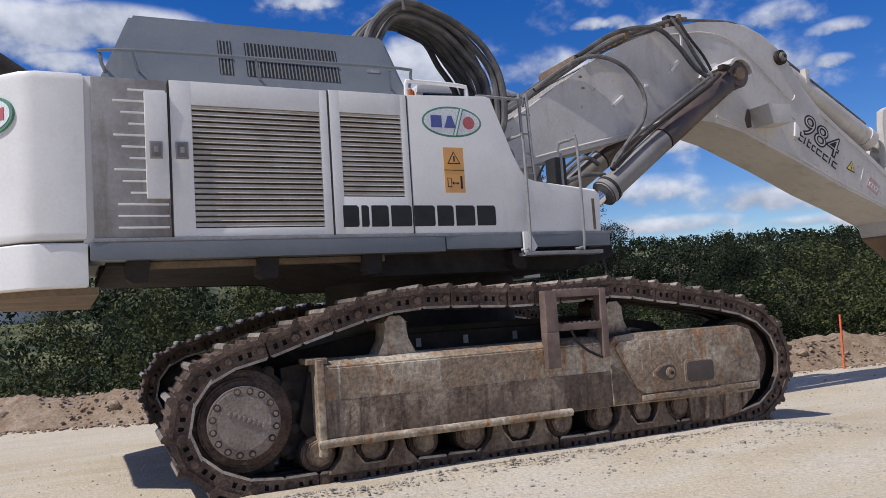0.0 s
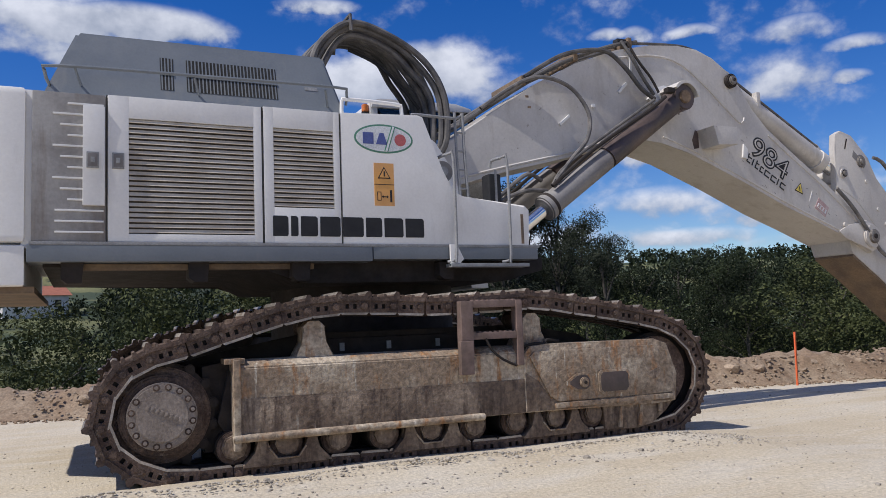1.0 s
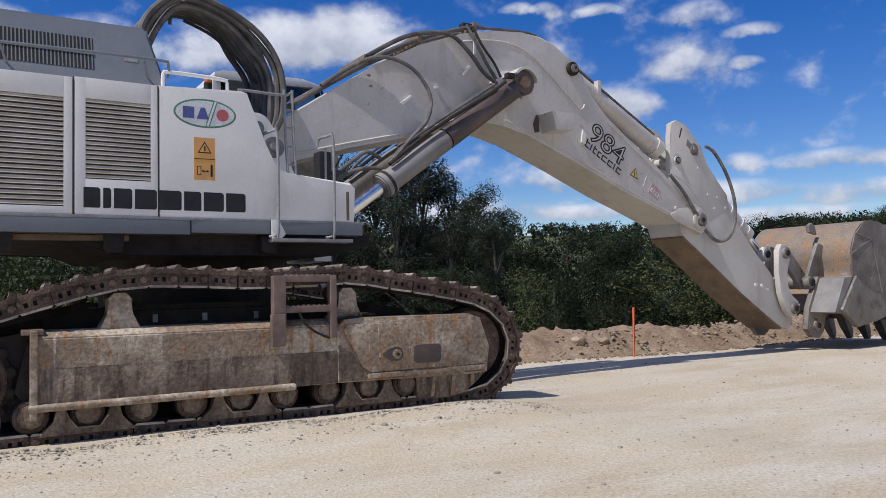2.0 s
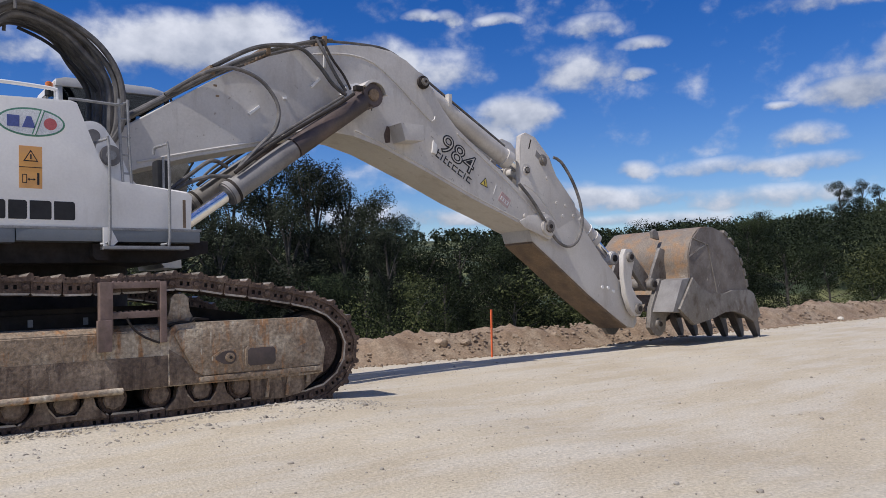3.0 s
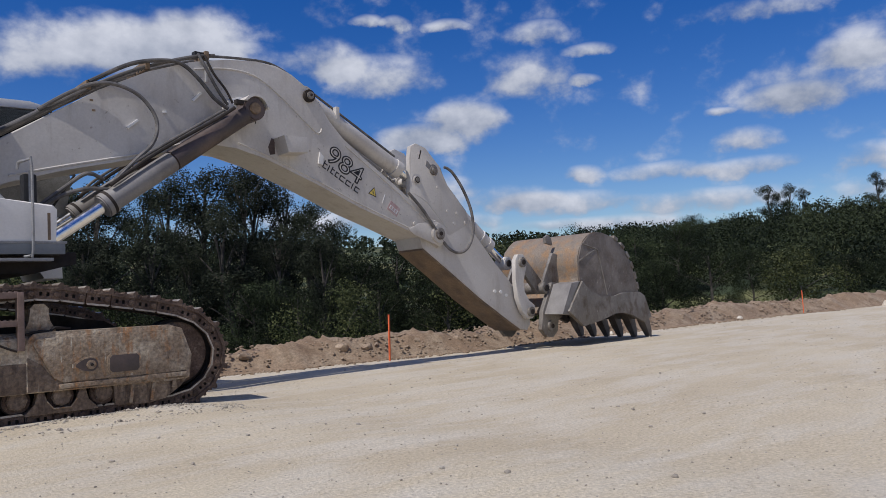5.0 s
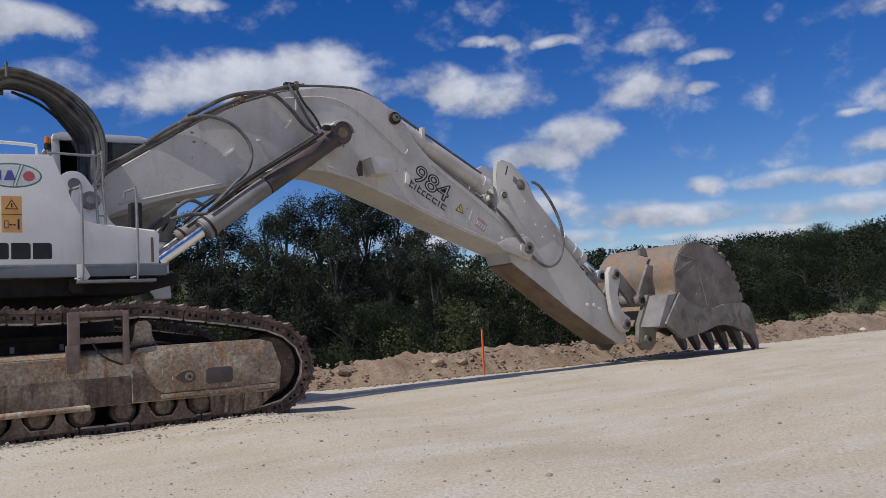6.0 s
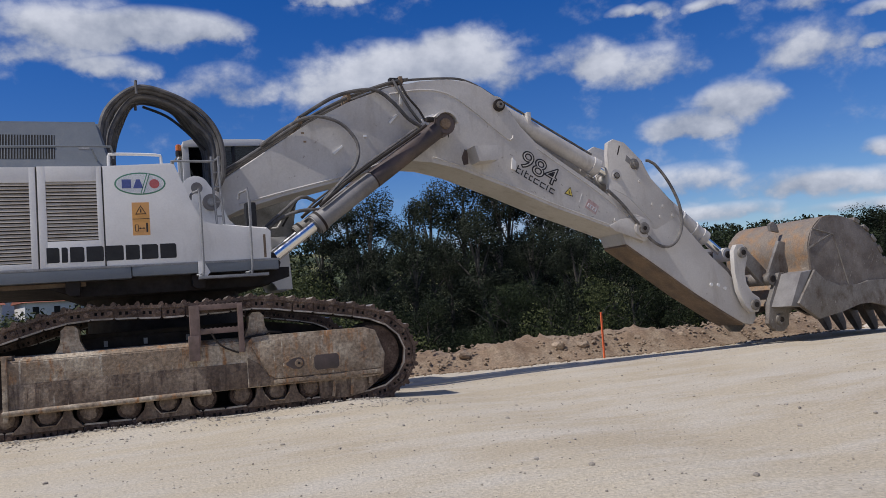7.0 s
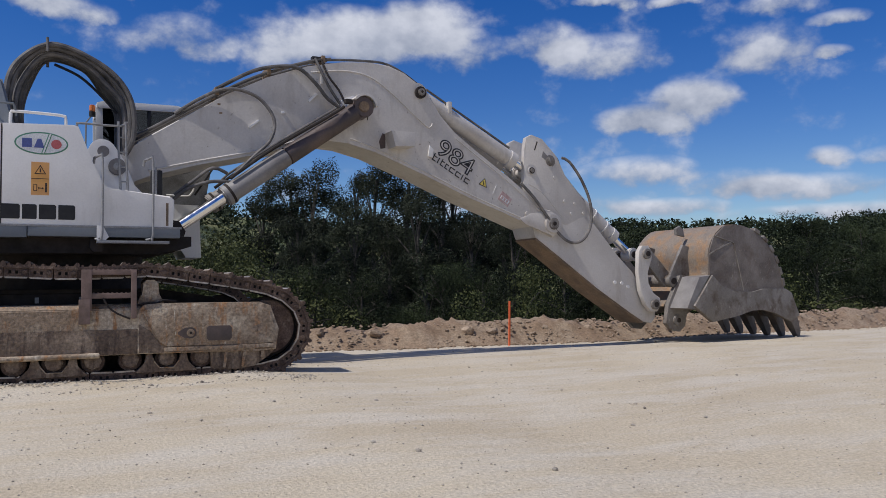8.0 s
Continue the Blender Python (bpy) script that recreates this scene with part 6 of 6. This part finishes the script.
def woods(name, spots, crown, per, leaf, seed, label):
    g = np.random.default_rng(seed)
    z = height(spots[:, 0], spots[:, 1])
    tall = crown * g.uniform(0.5, 1.55, len(spots))
    cs, ss = [], []
    for k in range(5):
        off = g.normal(size=(len(spots), 2)) * crown * 0.22
        cs.append(np.stack([spots[:, 0] + off[:, 0], spots[:, 1] + off[:, 1], z + tall * (0.25 + 0.17 * k)], 1))
        ss.append(crown * g.uniform(0.25, 0.42, len(spots)) * (1.15 - 0.14 * k))
    v, f = leaves(np.concatenate(cs), np.concatenate(ss), per * len(spots), leaf, 0.1, seed)
    tagged(mesh_object(name, v, f, WOODS), label, "woods", kind="stuff")


def polar(az0, az1, r0, r1, n, seed):
    g = np.random.default_rng(seed)
    a, r = np.radians(g.uniform(az0, az1, n)), np.sqrt(g.uniform(r0 * r0, r1 * r1, n))
    return np.stack([-1.5 + r * np.cos(a), -11.5 + r * np.sin(a)], 1)


woods("hillside_woods", polar(4, 40, 76, 138, 430, 1), 4.5, 450, 0.29, 1, "dense dark green wood covering the hillside")
woods("valley_woods", polar(38, 84, 84, 170, 470, 2), 6.5, 130, 0.75, 2, "dark green wood in the valley")
woods("left_woods", polar(74, 89, 58, 170, 330, 3), 5.5, 130, 0.7, 3, "dark green wood across the valley")
woods("hedge_woods", polar(89, 120, 70, 260, 110, 6), 4.5, 120, 0.7, 6, "scattered hedges and trees between the fields")
woods("ridge_woods", polar(2, 125, 320, 900, 1500, 4), 14.0, 45, 3.4, 4, "distant wooded ridge")


# ---- far house across the valley ----
def house(x, y, turn, w, d, h):
    z = float(height(np.array(x), np.array(y)))
    ho = empty("house", None, (x, y, z))
    ho.rotation_euler = (0, 0, radians(turn))
    part("wall", boxed(-w / 2, w / 2, -d / 2, d / 2, -0.8, h, 0.03), RENDER_WALL, ho)
    bm = bmesh.new()
    e = 0.5
    a = [bm.verts.new(p) for p in ((-w / 2 - e, -d / 2 - e, h - 0.1), (w / 2 + e, -d / 2 - e, h - 0.1), (w / 2 + e, d / 2 + e, h - 0.1), (-w / 2 - e, d / 2 + e, h - 0.1))]
    b = [bm.verts.new(p) for p in ((-w / 2 - e, 0, h + 1.7), (w / 2 + e, 0, h + 1.7))]
    for f in ((a[0], a[1], b[1], b[0]), (a[2], a[3], b[0], b[1]), (a[1], a[2], b[1]), (a[3], a[0], b[0]), (a[3], a[2], a[1], a[0])):
        bm.faces.new(f)
    part("roof", bm, TILES, ho, "red tiled pitched roof", smooth=False)
    for k in range(3):
        x0 = -w / 2 + w * (k + 0.5) / 3 - 0.5
        part("window", boxed(x0, x0 + 1.0, -d / 2 - 0.04, -d / 2 + 0.05, h * 0.4, h * 0.4 + 1.2), DARK, ho)
    tagged(ho, "distant white house with red tiled roof among fields", "house", "houses across the valley")


for az, dist, w in ((93.6, 150, 10), (95.6, 165, 12), (98.5, 150, 9)):
    house(-1.5 + dist * math.cos(radians(az)), -11.5 + dist * math.sin(radians(az)), az - 75, w, 7, 3.4)

# ---- stones ----
for k, (x, up, size) in enumerate(((6.6, 0.32, 0.16), (8.75, 0.30, 0.20), (9.35, 0.28, 0.17), (10.8, 0.34, 0.13), (7.6, 0.22, 0.10), (-3.2, 0.3, 0.15), (5.4, 0.36, 0.13), (12.0, 0.3, 0.12), (33.0, 0.0, 0.30), (18.0, 0.2, 0.16), (21.5, 0.25, 0.15),
                                   (-5.0, 0.25, 0.14), (17.2, 0.02, 0.12), (24.0, 0.05, 0.14))):
    st = new("rock", stone_mesh("rock", k, BERM_STONE if up > 0.1 else LIGHT_STONE))
    y = float(edge_y(x)) + up * 1.7 + (-0.25 if up < 0.1 else 0.0)
    st.matrix_basis = Matrix.Translation((x, y, float(height(np.array(x), np.array(float(edge_y(x))))) + up + 0.01)) @ Euler((0.2 * k, 0.1, k * 1.7)).to_matrix().to_4x4() @ Matrix.Scale(size, 4)
    tagged(st, "pale broken rock lying in the soil berm" if up > 0.1 else "pale loose rock lying on the gravel", "rock", "loose rocks")
n = 9000
spots = np.stack([rng.uniform(-8, 24, n), rng.uniform(-11.5, 2.0, n)], 1)
spots = spots[spots[:, 1] < edge_y(spots[:, 0]) - 0.05]
scatter("pebbles", spots, rng.uniform(0.004, 0.012, len(spots)) * (1 + 1.3 * (rng.random(len(spots)) > 0.97)), LIGHT_STONE, "small loose stones scattered on the gravel", "pebbles")
n = 1800
x = rng.uniform(-4.2, 3.2, n)
spots = np.stack([x, -2.62 - 0.035 * x - np.abs(rng.normal(0, 0.38, n))], 1)
scatter("rubble", spots, rng.uniform(0.004, 0.018, n) * (1 + 1.2 * (rng.random(n) > 0.96)), LIGHT_STONE, "pale rubble pushed up along the crawler track", "rubble")
n = 1800
x = rng.uniform(-8, 30, n)
spots = np.stack([x, edge_y(x) - np.abs(rng.normal(0, 0.25, n))], 1)
scatter("clods", spots, rng.uniform(0.012, 0.05, n), SOIL, "crumbled soil clods at the foot of the berm", "clods")
n = 1700
x, w = rng.uniform(-8, 30, n), rng.uniform(0.05, 0.5, n)
spots = np.stack([x, edge_y(x) + w * 1.9], 1)
scatter("berm_clods", spots, rng.uniform(0.015, 0.055, n), BERM_STONE, "clods and small stones on the soil berm", "clods", np.interp(w, [0, 0.12, 0.35, 0.55], [0.0, 0.12, 0.46, 0.53]) + height(x, edge_y(x)) - height(x, spots[:, 1]))
